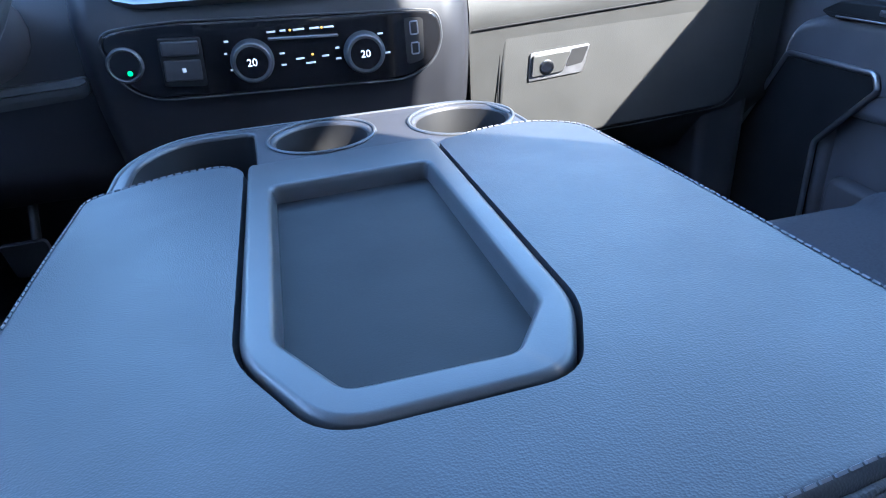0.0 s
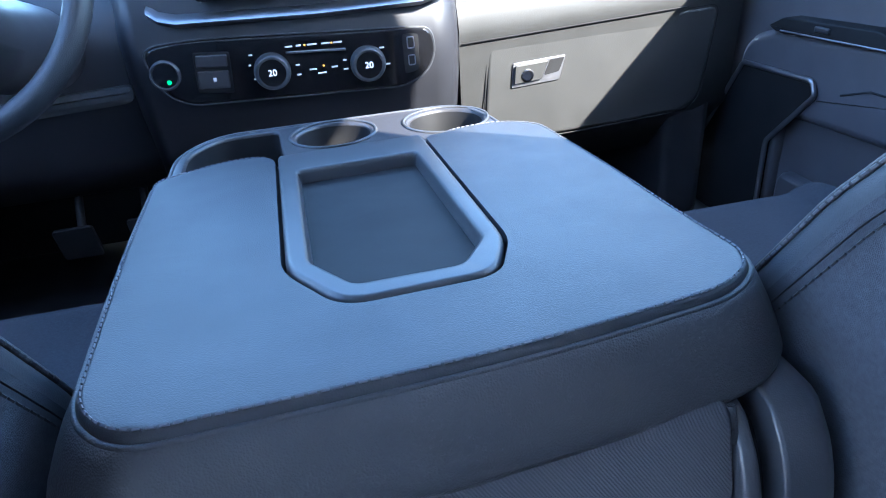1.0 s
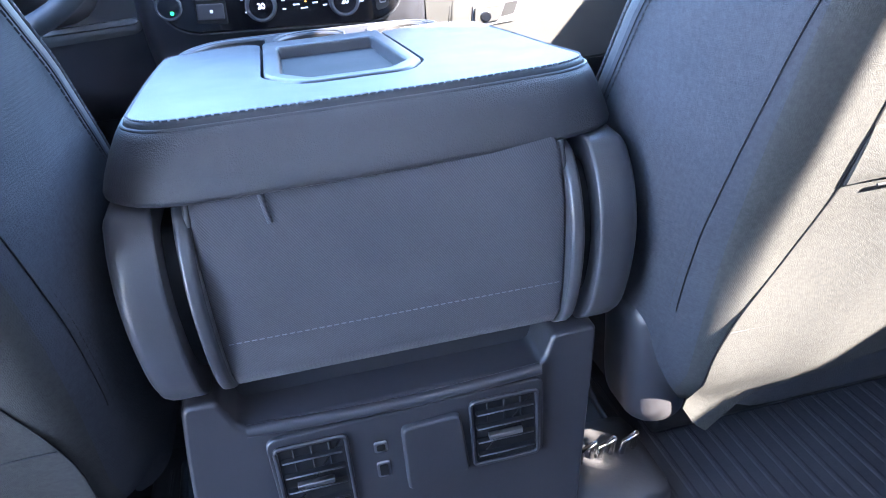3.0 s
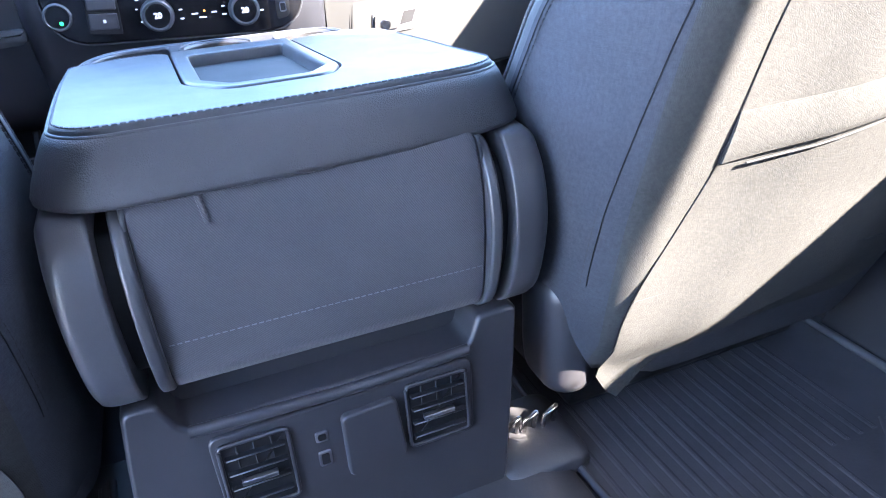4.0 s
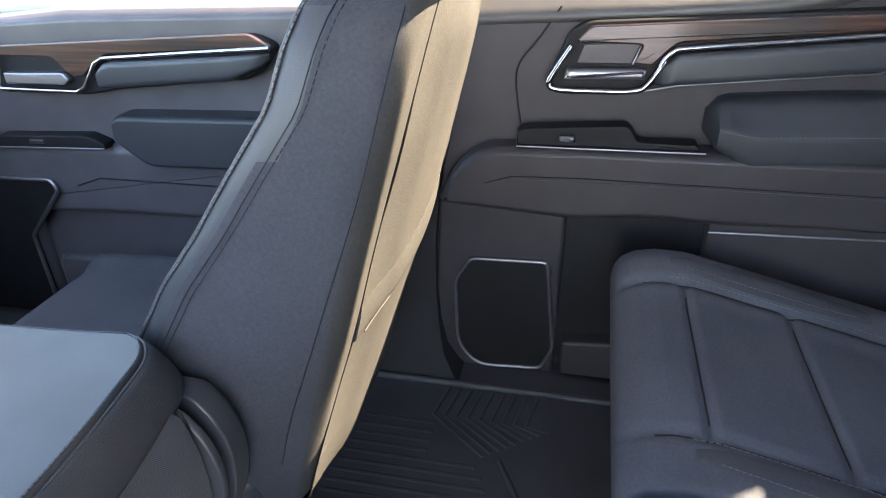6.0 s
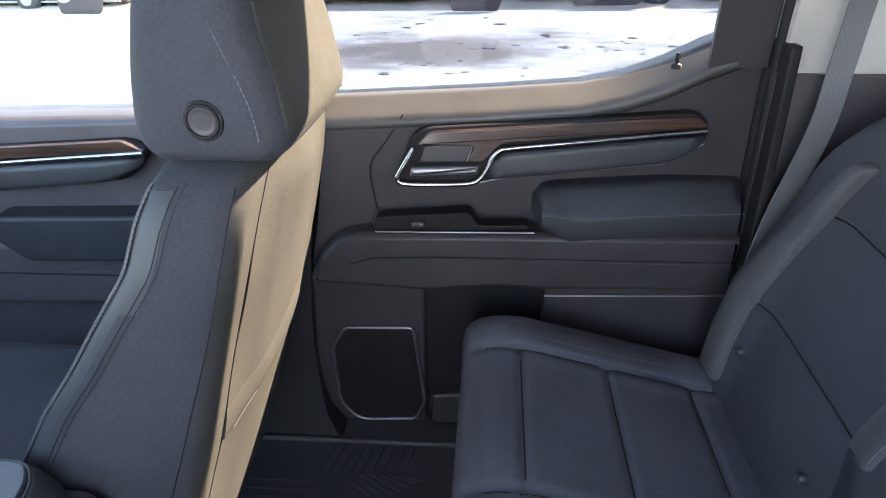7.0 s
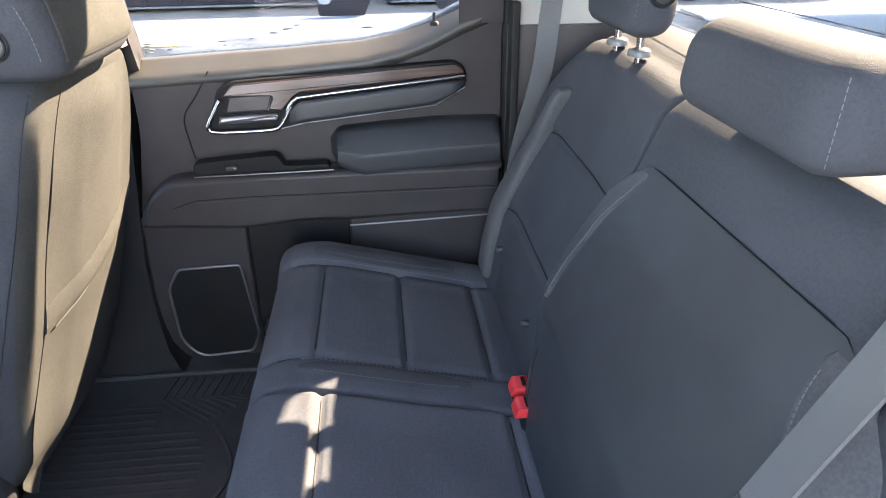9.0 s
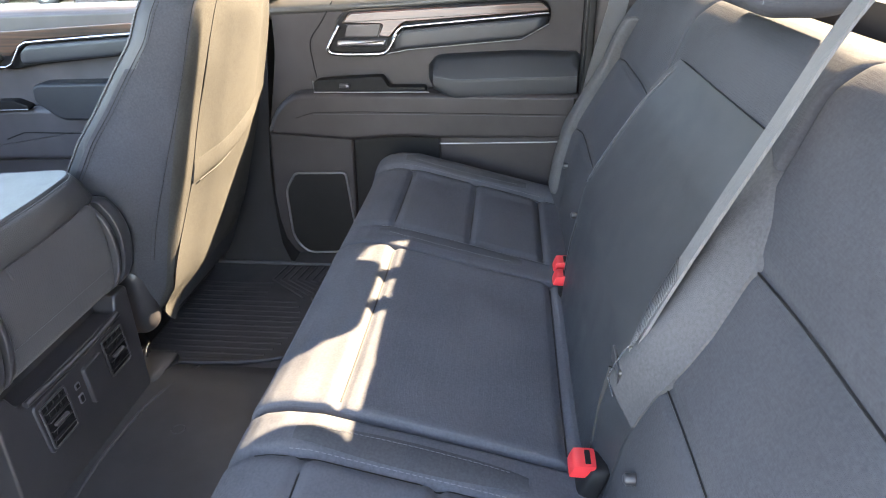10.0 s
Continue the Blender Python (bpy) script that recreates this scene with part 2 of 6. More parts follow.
def thing(name, at, label, category, group="", kind=""):
    e = new(name)
    e.location, e.empty_display_size = at, 0.05
    return tagged(e, label, category, group, kind)


def solid(name, bm, material, label, category, kind="", group="", smooth=True):
    ob = part(name, bm, material, None, "", smooth)
    return tagged(ob, label, category, group, kind)


def join(*bms):
    out = bmesh.new()
    for b in bms:
        me = bpy.data.meshes.new("tmp")
        b.to_mesh(me)
        b.free()
        out.from_mesh(me)
        bpy.data.meshes.remove(me)
    return out


def loft(rings, cap=True, closed=True):
    bm = bmesh.new()
    vs = [[bm.verts.new(p) for p in r] for r in rings]
    k = len(rings[0])
    for a, b in zip(vs, vs[1:]):
        for i in range(k if closed else k - 1):
            j = (i + 1) % k
            bm.faces.new((a[i], a[j], b[j], b[i]))
    if cap and closed:
        bm.faces.new(vs[0][::-1])
        bm.faces.new(vs[-1])
    return bm


def fillet(corners, n=6):
    """A closed outline from corners (u, v, radius)."""
    out = []
    k = len(corners)
    for i in range(k):
        p = Vector(corners[i][:2])
        r = corners[i][2] if len(corners[i]) > 2 else 0.0
        a = Vector(corners[i - 1][:2]) - p
        b = Vector(corners[(i + 1) % k][:2]) - p
        d = min(r, a.length * 0.48, b.length * 0.48)
        if d < 1e-5:
            out.append(p)
            continue
        a, b = p + a.normalized() * d, p + b.normalized() * d
        for s in range(n + 1):
            t = s / n
            out.append(a * (1 - t) ** 2 + p * 2 * t * (1 - t) + b * t * t)
    return out


def inset(poly, d):
    """The outline moved inwards by d."""
    k = len(poly)
    area = sum(poly[i - 1].x * poly[i].y - poly[i].x * poly[i - 1].y for i in range(k))
    sgn = 1 if area > 0 else -1
    out = []
    for i in range(k):
        e1, e2 = poly[i] - poly[i - 1], poly[(i + 1) % k] - poly[i]
        n1, n2 = Vector((-e1.y, e1.x)) * sgn, Vector((-e2.y, e2.x)) * sgn
        n1 = n1.normalized() if n1.length > 1e-9 else n2.normalized()
        n2 = n2.normalized() if n2.length > 1e-9 else n1
        m = n1 + n2
        m = m.normalized() if m.length > 1e-6 else n1
        out.append(poly[i] + m * (d / max(0.5, m.dot(n1))))
    return out


def slab(corners, levels, place, n=6):
    """A closed body over an outline: levels are (inset, height); place maps (u, v, w) into the world."""
    poly = fillet(corners, n)
    return loft([[place(p.x, p.y, w) for p in inset(poly, d)] for d, w in levels])


def rounded(h0, h1, r, steps=4):
    """Levels of a body from h0 up to h1 with a rounded upper rim of radius r."""
    sg = 1 if h1 > h0 else -1
    return [(0, h0)] + [(r * (1 - math.cos(a)), h1 - sg * r * (1 - math.sin(a))) for a in (math.pi / 2 * s / steps for s in range(steps + 1))]


def flat(u, v, w):
    return Vector((u, v, w))


def on_door(x):
    """Outline in (y, z), height towards the cabin."""
    return lambda u, v, w: Vector((x - w, u, v))


def on_front(y, lean=0.0, z0=0.0):
    """Outline in (x, z), height towards the rear."""
    return lambda u, v, w: Vector((u, y - w + (v - z0) * lean, v))


def tube(points, r, k=6, closed=False, flatten=1.0):
    pts = [Vector(p) for p in points]
    rings = []
    m = len(pts)
    up = Vector((0.13, 0.21, 0.97))
    for i in range(m):
        a = pts[(i - 1) % m] if closed or i else pts[i]
        b = pts[(i + 1) % m] if closed or i < m - 1 else pts[i]
        t = (b - a).normalized()
        s = t.cross(up)
        s = s.normalized() if s.length > 1e-4 else t.orthogonal().normalized()
        q = s.cross(t)
        rings.append([pts[i] + s * math.cos(c) * r + q * math.sin(c) * r * flatten for c in (2 * math.pi * j / k for j in range(k))])
    if closed:
        rings.append(rings[0])
    return loft(rings, cap=not closed)


def spline(points, n=8, closed=False):
    """A smooth line through points."""
    p = [Vector(q) for q in points]
    k = len(p)
    out = []
    for i in range(k if closed else k - 1):
        a, b, c, d = (p[(i + j) % k] if closed else p[max(0, min(k - 1, i + j))] for j in (-1, 0, 1, 2))
        for s in range(n):
            t = s / n
            out.append(0.5 * (2 * b + (c - a) * t + (2 * a - 5 * b + 4 * c - d) * t * t + (3 * b - a - 3 * c + d) * t ** 3))
    if not closed:
        out.append(p[-1])
    return out


def stitches(points, pitch=0.005, length=0.0036, r=0.0006, lift=(0, 0, 0)):
    """A row of single thread stitches along a line."""
    pts = [Vector(p) + Vector(lift) for p in points]
    bms, carry = bmesh.new(), 0.0
    for a, b in zip(pts, pts[1:]):
        d = (b - a).length
        if d < 1e-6:
            continue
        t = (b - a) / d
        s = t.cross(Vector((0.1, 0.2, 0.97)))
        s = s.normalized() * r
        q = t.cross(s).normalized() * r
        pos = carry
        while pos < d:
            p0, p1 = a + t * pos, a + t * (pos + length)
            v = [bms.verts.new(x) for x in (p0 + s, p0 + q, p0 - s, p0 - q, p1 + s, p1 + q, p1 - s, p1 - q)]
            for f in ((0, 1, 5, 4), (1, 2, 6, 5), (2, 3, 7, 6), (3, 0, 4, 7), (3, 2, 1, 0), (4, 5, 6, 7)):
                bms.faces.new([v[i] for i in f])
            pos += pitch
        carry = pos - d
    return bms


def rbox(size, r, counts, shape=None):
    """A soft box about the origin, finely meshed; shape bends each point."""
    hx, hy, hz = (s / 2 for s in size)
    bm = bmesh.new()
    seen = {}
    n = counts

    def vert(i, j, k):
        key = (i, j, k)
        if key not in seen:
            p = Vector((-hx + 2 * hx * i / n[0], -hy + 2 * hy * j / n[1], -hz + 2 * hz * k / n[2]))
            c = Vector((max(-hx + r, min(hx - r, p.x)), max(-hy + r, min(hy - r, p.y)), max(-hz + r, min(hz - r, p.z))))
            d = p - c
            if d.length > 1e-9:
                p = c + d.normalized() * min(r, max(abs(d.x), abs(d.y), abs(d.z)))
            seen[key] = bm.verts.new(shape(p) if shape else p)
        return seen[key]

    for a, b, c in ((0, 1, 2), (1, 2, 0), (2, 0, 1)):
        for end in (0, n[c]):
            for i in range(n[a]):
                for j in range(n[b]):
                    q = []
                    for di, dj in ((0, 0), (1, 0), (1, 1), (0, 1)):
                        ijk = [0, 0, 0]
                        ijk[a], ijk[b], ijk[c] = i + di, j + dj, end
                        q.append(vert(*ijk))
                    try:
                        bm.faces.new(q if end else q[::-1])
                    except ValueError:
                        pass
    return bm


def block(x0, x1, y0, y1, z0, z1, r=0.004):
    bm = bmesh.new()
    bmesh.ops.create_cube(bm, size=1, matrix=Matrix.Translation(((x0 + x1) / 2, (y0 + y1) / 2, (z0 + z1) / 2)) @ Matrix.Diagonal((abs(x1 - x0), abs(y1 - y0), abs(z1 - z0), 1)))
    if r:
        bmesh.ops.bevel(bm, geom=bm.edges[:], offset=r, segments=2, affect="EDGES", profile=0.6)
    return bm


def groove(d, width, depth):
    return depth * math.exp(-(d / width) ** 2)


def smooth01(t):
    t = max(0.0, min(1.0, t))
    return t * t * (3 - 2 * t)


def lerp_table(rows, t):
    """Linear reading of a short table of (key, value)."""
    if t <= rows[0][0]:
        return rows[0][1]
    for (a, va), (b, vb) in zip(rows, rows[1:]):
        if t <= b:
            return va + (vb - va) * (t - a) / (b - a)
    return rows[-1][1]


# ---- the cabin shell ----
floor_bm = block(-0.90, 0.94, -1.25, 1.30, -0.06, 0.0, 0)
solid("floor", floor_bm, RUBBER, "black rubber cabin floor", "floor", "structure")
roof_c = [(-0.74, -1.20, 0.12), (0.74, -1.20, 0.12), (0.72, 0.42, 0.1), (-0.72, 0.42, 0.1)]
solid("ceiling", slab(roof_c, [(0, 1.40), (0, 1.46)], flat), HEADLINER, "light grey cloth headliner", "ceiling", "structure")
# rear bulkhead with the back window's opening
rear_y = -1.28
solid("wall_rear", slab([(-0.86, -0.05), (0.86, -0.05), (0.84, 0.80, 0.02), (-0.84, 0.80, 0.02)], [(0, 0), (0, 0.05)], on_front(rear_y)), DOORP, "dark grey trimmed rear cab wall", "wall", "structure")
for sx in (-1, 1):
    solid("corner_post", loft([[Vector((sx * x, y, z)) for x, y in ((0.84, -1.33), (0.92, -1.30), (0.92, -1.24), (0.84, -1.272))] for z in (0.79, 1.0, 1.42)] ), DOORP, "dark rear corner post beside the back window", "pillar", "structure")
# Unseen header; lower edge and dropped corners are shaped to block sun off the floor.
solid("rear_header", slab([(-0.86, 1.44), (0.86, 1.44), (0.86, 1.02), (0.76, 1.035, 0.03), (0.50, 1.112, 0.08), (-0.50, 1.112, 0.08), (-0.76, 1.035, 0.03), (-0.86, 1.02)], [(0, 0), (0, 0.105)], lambda u, v, w: Vector((u, -1.305 + w, v))), TRIM_LIGHT, "light grey unseen header above the back window, shaped to block sun", "header", "structure")
window_rear = thing("window_1", (0, rear_y - 0.02, 0.80), "wide back window with thin heating lines", "window", kind="structure")
part("pane", block(-0.84, 0.84, rear_y - 0.035, rear_y - 0.031, 0.80, 1.14, 0), TINTED, window_rear, smooth=False).visible_shadow = False
for k in range(6):
    zz = 0.83 + 0.045 * k
    part("heating_line", tube([(-0.83, rear_y - 0.030, zz), (0.83, rear_y - 0.030, zz)], 0.0009, 4), SATIN, window_rear, "thin orange-brown heating line")
# windscreen pillars and the left side
for sx in (-1, 1):
    solid("windscreen_pillar", loft([[Vector((sx * (x + dx), y + dy, z + dz)) for dx, dy, dz in ((0, -0.04, 0), (0.07, -0.03, 0), (0.07, 0.05, 0), (0, 0.05, 0))] for x, y, z in ((0.80, 1.22, 0.60), (0.75, 0.80, 0.97), (0.70, 0.30, 1.42))]), TRIM_LIGHT, "light grey windscreen pillar trim", "pillar", "structure")
windscreen = thing("window_2", (0, 0.85, 0.95), "wide raked windscreen of clear glass", "window", kind="structure")
part("pane", loft([[Vector((x, y, z)), Vector((x, y + 0.004, z + 0.004)), Vector((-x, y + 0.004, z + 0.004)), Vector((-x, y, z))] for x, y, z in ((0.80, 1.27, 0.60), (0.76, 0.86, 0.98), (0.70, 0.40, 1.40))]), WINDSCREEN, windscreen, smooth=False).visible_shadow = False
solid("wall_front", block(-0.86, 0.86, 1.30, 1.36, -0.05, 0.62, 0.01), BLACK, "dark bulkhead behind the dashboard", "wall", "structure")
solid("wall_left", slab([(0.02, -0.05), (1.30, -0.05), (1.30, 0.66), (0.02, 0.72)], [(0, -0.03), (0, 0.05)], lambda u, v, w: Vector((-0.87 + w, u, v))), DOORP, "dark grey driver door trim", "wall", "structure")


def side_pillar(sx, y0, y1, yt0, yt1, name, label):
    def shaft(rows):
        return loft([[Vector((sx * (x + dx), y, z)) for dx, y in ((0, a), (0, b), (0.10, b), (0.10, a))] for x, a, b, z in rows])
    solid(name, shaft(((0.83, y0, y1, 0.778), (0.79, (y0 + yt0) / 2, (y1 + yt1) / 2, 1.0), (0.72, yt0, yt1, 1.42))), TRIM_LIGHT, label, "pillar", "structure")
    solid(name + "_base", shaft(((0.756, y0 - 0.015, y1, 0.0), (0.762, y0 + 0.010, y1, 0.022), (0.782, y0 + 0.034, y1, 0.06), (0.798, y0 + 0.046, y1, 0.12), (0.806, y0 + 0.052, y1, 0.20), (0.812, y0 + 0.052, y1, 0.30), (0.845, y0 + 0.034, y1, 0.55), (0.837, y0 + 0.012, y1, 0.78))), PILLAR, "dark grey lower trim of the door pillar", "pillar", "structure")


side_pillar(1, -0.188, 0.02, -0.155, -0.03, "door_pillar", "light grey upper trim of the door pillar")
side_pillar(-1, -0.188, 0.02, -0.155, -0.03, "door_pillar", "light grey upper trim of the door pillar")
for sx in (1, -1):
    up = [[Vector((sx * x, y, z)) for x, y in ((a, -0.99), (a - 0.015, -1.27), (a + 0.10, -1.27), (a + 0.10, -0.99))] for a, z in ((0.83, 0.80), (0.80, 1.0), (0.76, 1.42))]
    low = [[Vector((sx * x, y, z)) for x, y in ((a, -0.985), (a - 0.06, -1.272), (a + 0.10, -1.272), (a + 0.10, -0.985))] for a, z in ((0.83, 0.0), (0.84, 0.5), (0.832, 0.80))]
    solid("rear_pillar_trim", loft(up), TRIM_LIGHT, "light grey upper rear pillar trim", "pillar", "structure")
    solid("rear_pillar_base", loft(low), DOORP, "dark grey lower rear pillar trim", "pillar", "structure")
for sx in (1, -1):
    solid("roof_rail", loft([[Vector((sx * x, y, z)) for x, z in ((0.69, 1.395), (0.765, 1.372), (0.84, 1.40), (0.70, 1.47))] for y in (0.40, -0.3, -1.28)]), TRIM_LIGHT, "light grey trim along the roof edge", "trim", "structure")

# ---- rear floor mat ----
mat = thing("floor_mat", (0.4, -0.2, 0.0), "deep ribbed black rubber floor liner", "floor mat")
part("sheet", slab([(-0.76, 0.20, 0.03), (0.78, 0.20, 0.03), (0.78, -0.56, 0.03), (-0.76, -0.56, 0.03)], [(0, 0.0), (0, 0.006), (0.004, 0.009)], flat), RUBBER, mat)
for sx in (1, -1):
    for k in range(16):
        x = 0.285 + 0.0235 * k
        y0 = -0.24 - 0.06 * math.sin(0.25 * k) if x < 0.56 else -0.17
        a, b = sorted((sx * x - 0.0055, sx * x + 0.0055))
        part("rib", slab([(a, y0, 0.003), (b, y0, 0.003), (b, 0.16, 0.003), (a, 0.16, 0.003)], [(0, 0.0085), (0.0014, 0.0092), (0.0030, 0.0096), (0.0042, 0.0097)], flat, 2), RUBBER, mat)
    part("rim", tube(spline([(sx * 0.27, 0.16, 0.012), (sx * 0.262, -0.10, 0.014), (sx * 0.30, -0.30, 0.012), (sx * 0.42, -0.36, 0.012), (sx * 0.56, -0.30, 0.012)], 6), 0.005, 8), RUBBER, mat, "raised edge of the ribbed well")
    part("rim", tube([(sx * 0.752, 0.16, 0.012), (sx * 0.752, -0.50, 0.012)], 0.007, 8), RUBBER, mat, "raised edge of the ribbed well")
for k in range(9):
    s = 0.022 * k
    part("rib", tube([Vector((x, y, 0.0062)) for x, y in ((0.57 + 0.01 * k, -0.27 - 0.6 * s), (0.66, -0.16 - s), (0.74, -0.175 - s))], 0.0055, 6), RUBBER, mat)
part("ridge", tube(spline([(-0.24, -0.10, 0.022), (-0.10, -0.075, 0.0305), (0.10, -0.085, 0.0305), (0.24, -0.13, 0.022)], 6), 0.0035, 8), RUBBER, mat, "moulded ridge")
part("mould_mark", tube([(0.03 + math.cos(t) * 0.013, -0.18 + math.sin(t) * 0.013, 0.0302) for t in (2 * math.pi * q / 24 for q in range(24))], 0.0012, 5, True), RUBBER, mat)
part("tunnel_hump", rbox((0.52, 0.62, 0.09), 0.04, (10, 12, 4), lambda p: Vector((p.x, p.y - 0.25, p.z - 0.015))), HUMP, mat, "smooth raised tunnel of the liner")

# ---- outside: snowy car park ----
G = -0.72
grid = bmesh.new()
bmesh.ops.create_grid(grid, x_segments=60, y_segments=60, size=1.0, matrix=Matrix.Translation((0, 0, G)) @ Matrix.Diagonal((700, 700, 1, 1)))
solid("ground", grid, SNOW, "trodden snow over asphalt with muddy tyre tracks", "ground", "structure")
solid("asphalt_patch", slab([(6.8, 2.5, 0.3), (8.4, 1.75, 0.2), (10.1, 2.55, 0.3), (10.0, 6.5, 0.4), (6.9, 6.0, 0.5)], [(0, G - 0.02), (0, G + 0.004)], flat), ASPHALT, "bare wet asphalt patch in the snow", "asphalt", "structure")
for a, b in (((10.15, 2.3), (10.25, 6.4)), ((8.9, 1.70), (6.9, 2.75))):
    d = Vector((b[0] - a[0], b[1] - a[1])).normalized() * 0.06
    solid("parking_line", slab([(a[0] - d.y, a[1] + d.x), (b[0] - d.y, b[1] + d.x), (b[0] + d.y, b[1] - d.x), (a[0] + d.y, a[1] - d.x)], [(0, G), (0, G + 0.009)], flat), YELLOW, "worn yellow parking line", "road marking", "structure")
rng = random.Random(5)
clods = bmesh.new()
for k in range(230):
    x, y = 4.5 + 8.0 * rng.random() ** 0.7, rng.uniform(-6, 5)
    if k % 3 == 0:
        x, y = rng.gauss(9.3, 0.8), rng.gauss(-0.5, 2.0)
    r = rng.uniform(0.010, 0.028) * (2.2 if rng.random() < 0.22 else 1)
    bmesh.ops.create_icosphere(clods, subdivisions=1, radius=r, matrix=Matrix.Translation((x, y, G + r * 0.12)) @ pose(0, 0, 0, 0, 0, rng.uniform(-25, 25)) @ Matrix.Diagonal((rng.uniform(0.6, 1.4), rng.uniform(0.8, 2.6), 0.35, 1)))
solid("ice_clods", clods, MUD, "scattered dark lumps of dirty ice", "ice", "stuff")
verge = bmesh.new()
bmesh.ops.create_grid(verge, x_segments=10, y_segments=240, size=1.0)
for v in verge.verts:
    u, y = (v.co.x + 1) / 2, v.co.y * 30
    edge = 0.16 * noise.noise(Vector((y * 0.5, 2, 3))) + 0.05 * noise.noise(Vector((y * 1.9, 5, 3)))
    v.co = Vector((12.95 + edge * (1 - u) + u * 3.6, y, G - 0.015 + 0.34 * smooth01(u * 1.2) + 0.05 * u * noise.noise(Vector((y * 1.3, u * 2, 7)))))
solid("embankment", verge, TAN, "low bare tan earth bank along the lot", "bank", "structure")


def trailer(y0, y1, flap, skirt, hubs, label):
    """A low flat trailer; flap and skirt are stretches of y with hanging parts."""
    t = thing("parked_trailer", (14.4, (y0 + y1) / 2, G), label, "trailer", "parked trailers")
    x0 = 13.9
    part("body", block(x0, x0 + 2.2, y0, y1, -0.60, 0.0, 0.04), DARKPAINT, t)
    for k in range(int((y1 - y0) / 0.7)):
        part("body_rib", block(x0 - 0.04, x0, y0 + 0.25 + 0.7 * k, y0 + 0.31 + 0.7 * k, -0.59, -0.01, 0.005), DARKPAINT, t)
    part("side_bar", block(x0 - 0.09, x0 - 0.03, y0 + 0.1, y1 - 0.1, -0.575, -0.535, 0.012), TRIM_LIGHT, t, "pale bar along the lower edge")
    if skirt:
        part("skirt", slab([(skirt[0], -0.44, 0.03), (skirt[1], -0.44, 0.03), (skirt[1] - 0.08, -0.655, 0.05), (skirt[0] + 0.30, -0.64, 0.05)], [(0, -0.03), (0, 0.03), (0.01, 0.04)], on_door(x0 - 0.60)), DARKPAINT, t, "dark lower skirt")
    if flap:
        fl = part("mud_flap", slab([(flap[0] - 0.10, -0.30, 0.02), (flap[1] + 0.02, -0.30, 0.02), (flap[1] - 0.02, G + 0.012, 0.06), (flap[0] + 0.03, G + 0.006, 0.08)], [(0, 0), (0, 0.025), (0.006, 0.03)], on_door(x0 - 0.80)), DARKPAINT, t)
        part("marker_lamp", loft([[Vector((x0 - 0.83 - w, flap[1] - 0.15 + math.cos(a) * r, -0.40 + math.sin(a) * r * 0.7)) for a in (2 * math.pi * q / 20 for q in range(20))] for r, w in ((0.13, 0.0), (0.13, 0.02), (0.10, 0.03), (0.05, 0.032))]), PAINT, fl, "pale round marker")
    for y in hubs:
        w = part("wheel", loft([[Vector((x, y + math.cos(a) * r, -0.50 + math.sin(a) * r)) for a in (2 * math.pi * q / 28 for q in range(28))] for r, x in ((0.20, x0 + 0.02), (0.245, x0 - 0.03), (0.25, x0 - 0.13), (0.22, x0 - 0.19), (0.14, x0 - 0.20))]), RUBBER, t, "black tyre")
        part("hub", loft([[Vector((x, y + math.cos(a) * r, -0.50 + math.sin(a) * r)) for a in (2 * math.pi * q / 20 for q in range(20))] for r, x in ((0.13, x0 - 0.18), (0.12, x0 - 0.215), (0.06, x0 - 0.225), (0.04, x0 - 0.24))]), TRIM_LIGHT, w, "pale wheel hub")


trailer(-0.62, 6.4, (-0.55, 0.40), None, (5.2,), "dark maroon low trailer with a wide mud flap")
trailer(-3.95, -0.95, None, (-3.46, -1.9), (-3.66,), "dark maroon low trailer with a dark skirt")
trailer(-11.0, -4.5, (-5.6, -4.7), None, (-7.4, -9.0), "dark maroon low trailer with two wheels")
trailer(7.3, 13.0, (7.4, 8.3), None, (9.4, 10.6), "dark maroon low trailer with two wheels")

# ---- the truck's own outside: bed and flanks ----
bed = thing("truck_bed", (0, -2.3, -0.1), "white truck bed with black sprayed floor and sides", "truck bed")
part("bed_floor", slab([(-0.80, -1.42, 0.02), (0.80, -1.42, 0.02), (0.80, -3.12, 0.02), (-0.80, -3.12, 0.02)], [(0, 0.20), (0, 0.26), (0.01, 0.27)], flat), RUBBER, bed, "black sprayed bed floor")
for k in range(9):
    part("floor_rib", block(-0.64 + 0.16 * k - 0.03, -0.64 + 0.16 * k + 0.03, -3.10, -1.44, 0.268, 0.285, 0.005), RUBBER, bed)
for sx in (-1, 1):
    part("bed_rail", loft([[Vector((sx * x, y, z)) for x, z in ((0.83, 0.74), (0.83, 0.792), (0.842, 0.804), (0.96, 0.808), (1.0, 0.78), (1.0, -0.2))] for y in (-1.42, -3.2)]), PAINT, bed, "white painted bed rail")
    part("side_liner", block(*sorted((sx * 0.80, sx * 0.835)), -3.12, -1.42, 0.24, 0.742, 0.006), BLACK, bed, "black bed side liner")
    part("wheel_arch", rbox((0.22, 0.95, 0.36), 0.10, (8, 14, 8), lambda p: Vector((sx * (0.74 + p.x), -2.30 + p.y, 0.34 + p.z))), BLACK, bed, "black wheel arch box")
    for yy in (-1.60, -2.02, -2.62, -2.95):
        part("tie_down", tube([(sx * 0.797, yy + math.cos(t) * 0.05, 0.60 + math.sin(t) * 0.055) for t in (2 * math.pi * q / 20 for q in range(20))], 0.010, 6, True), HARD, bed, "round tie-down pocket")
part("bulkhead", block(-0.82, 0.82, -1.44, -1.41, 0.20, 0.74, 0.006), BLACK, bed, "black front wall of the bed")
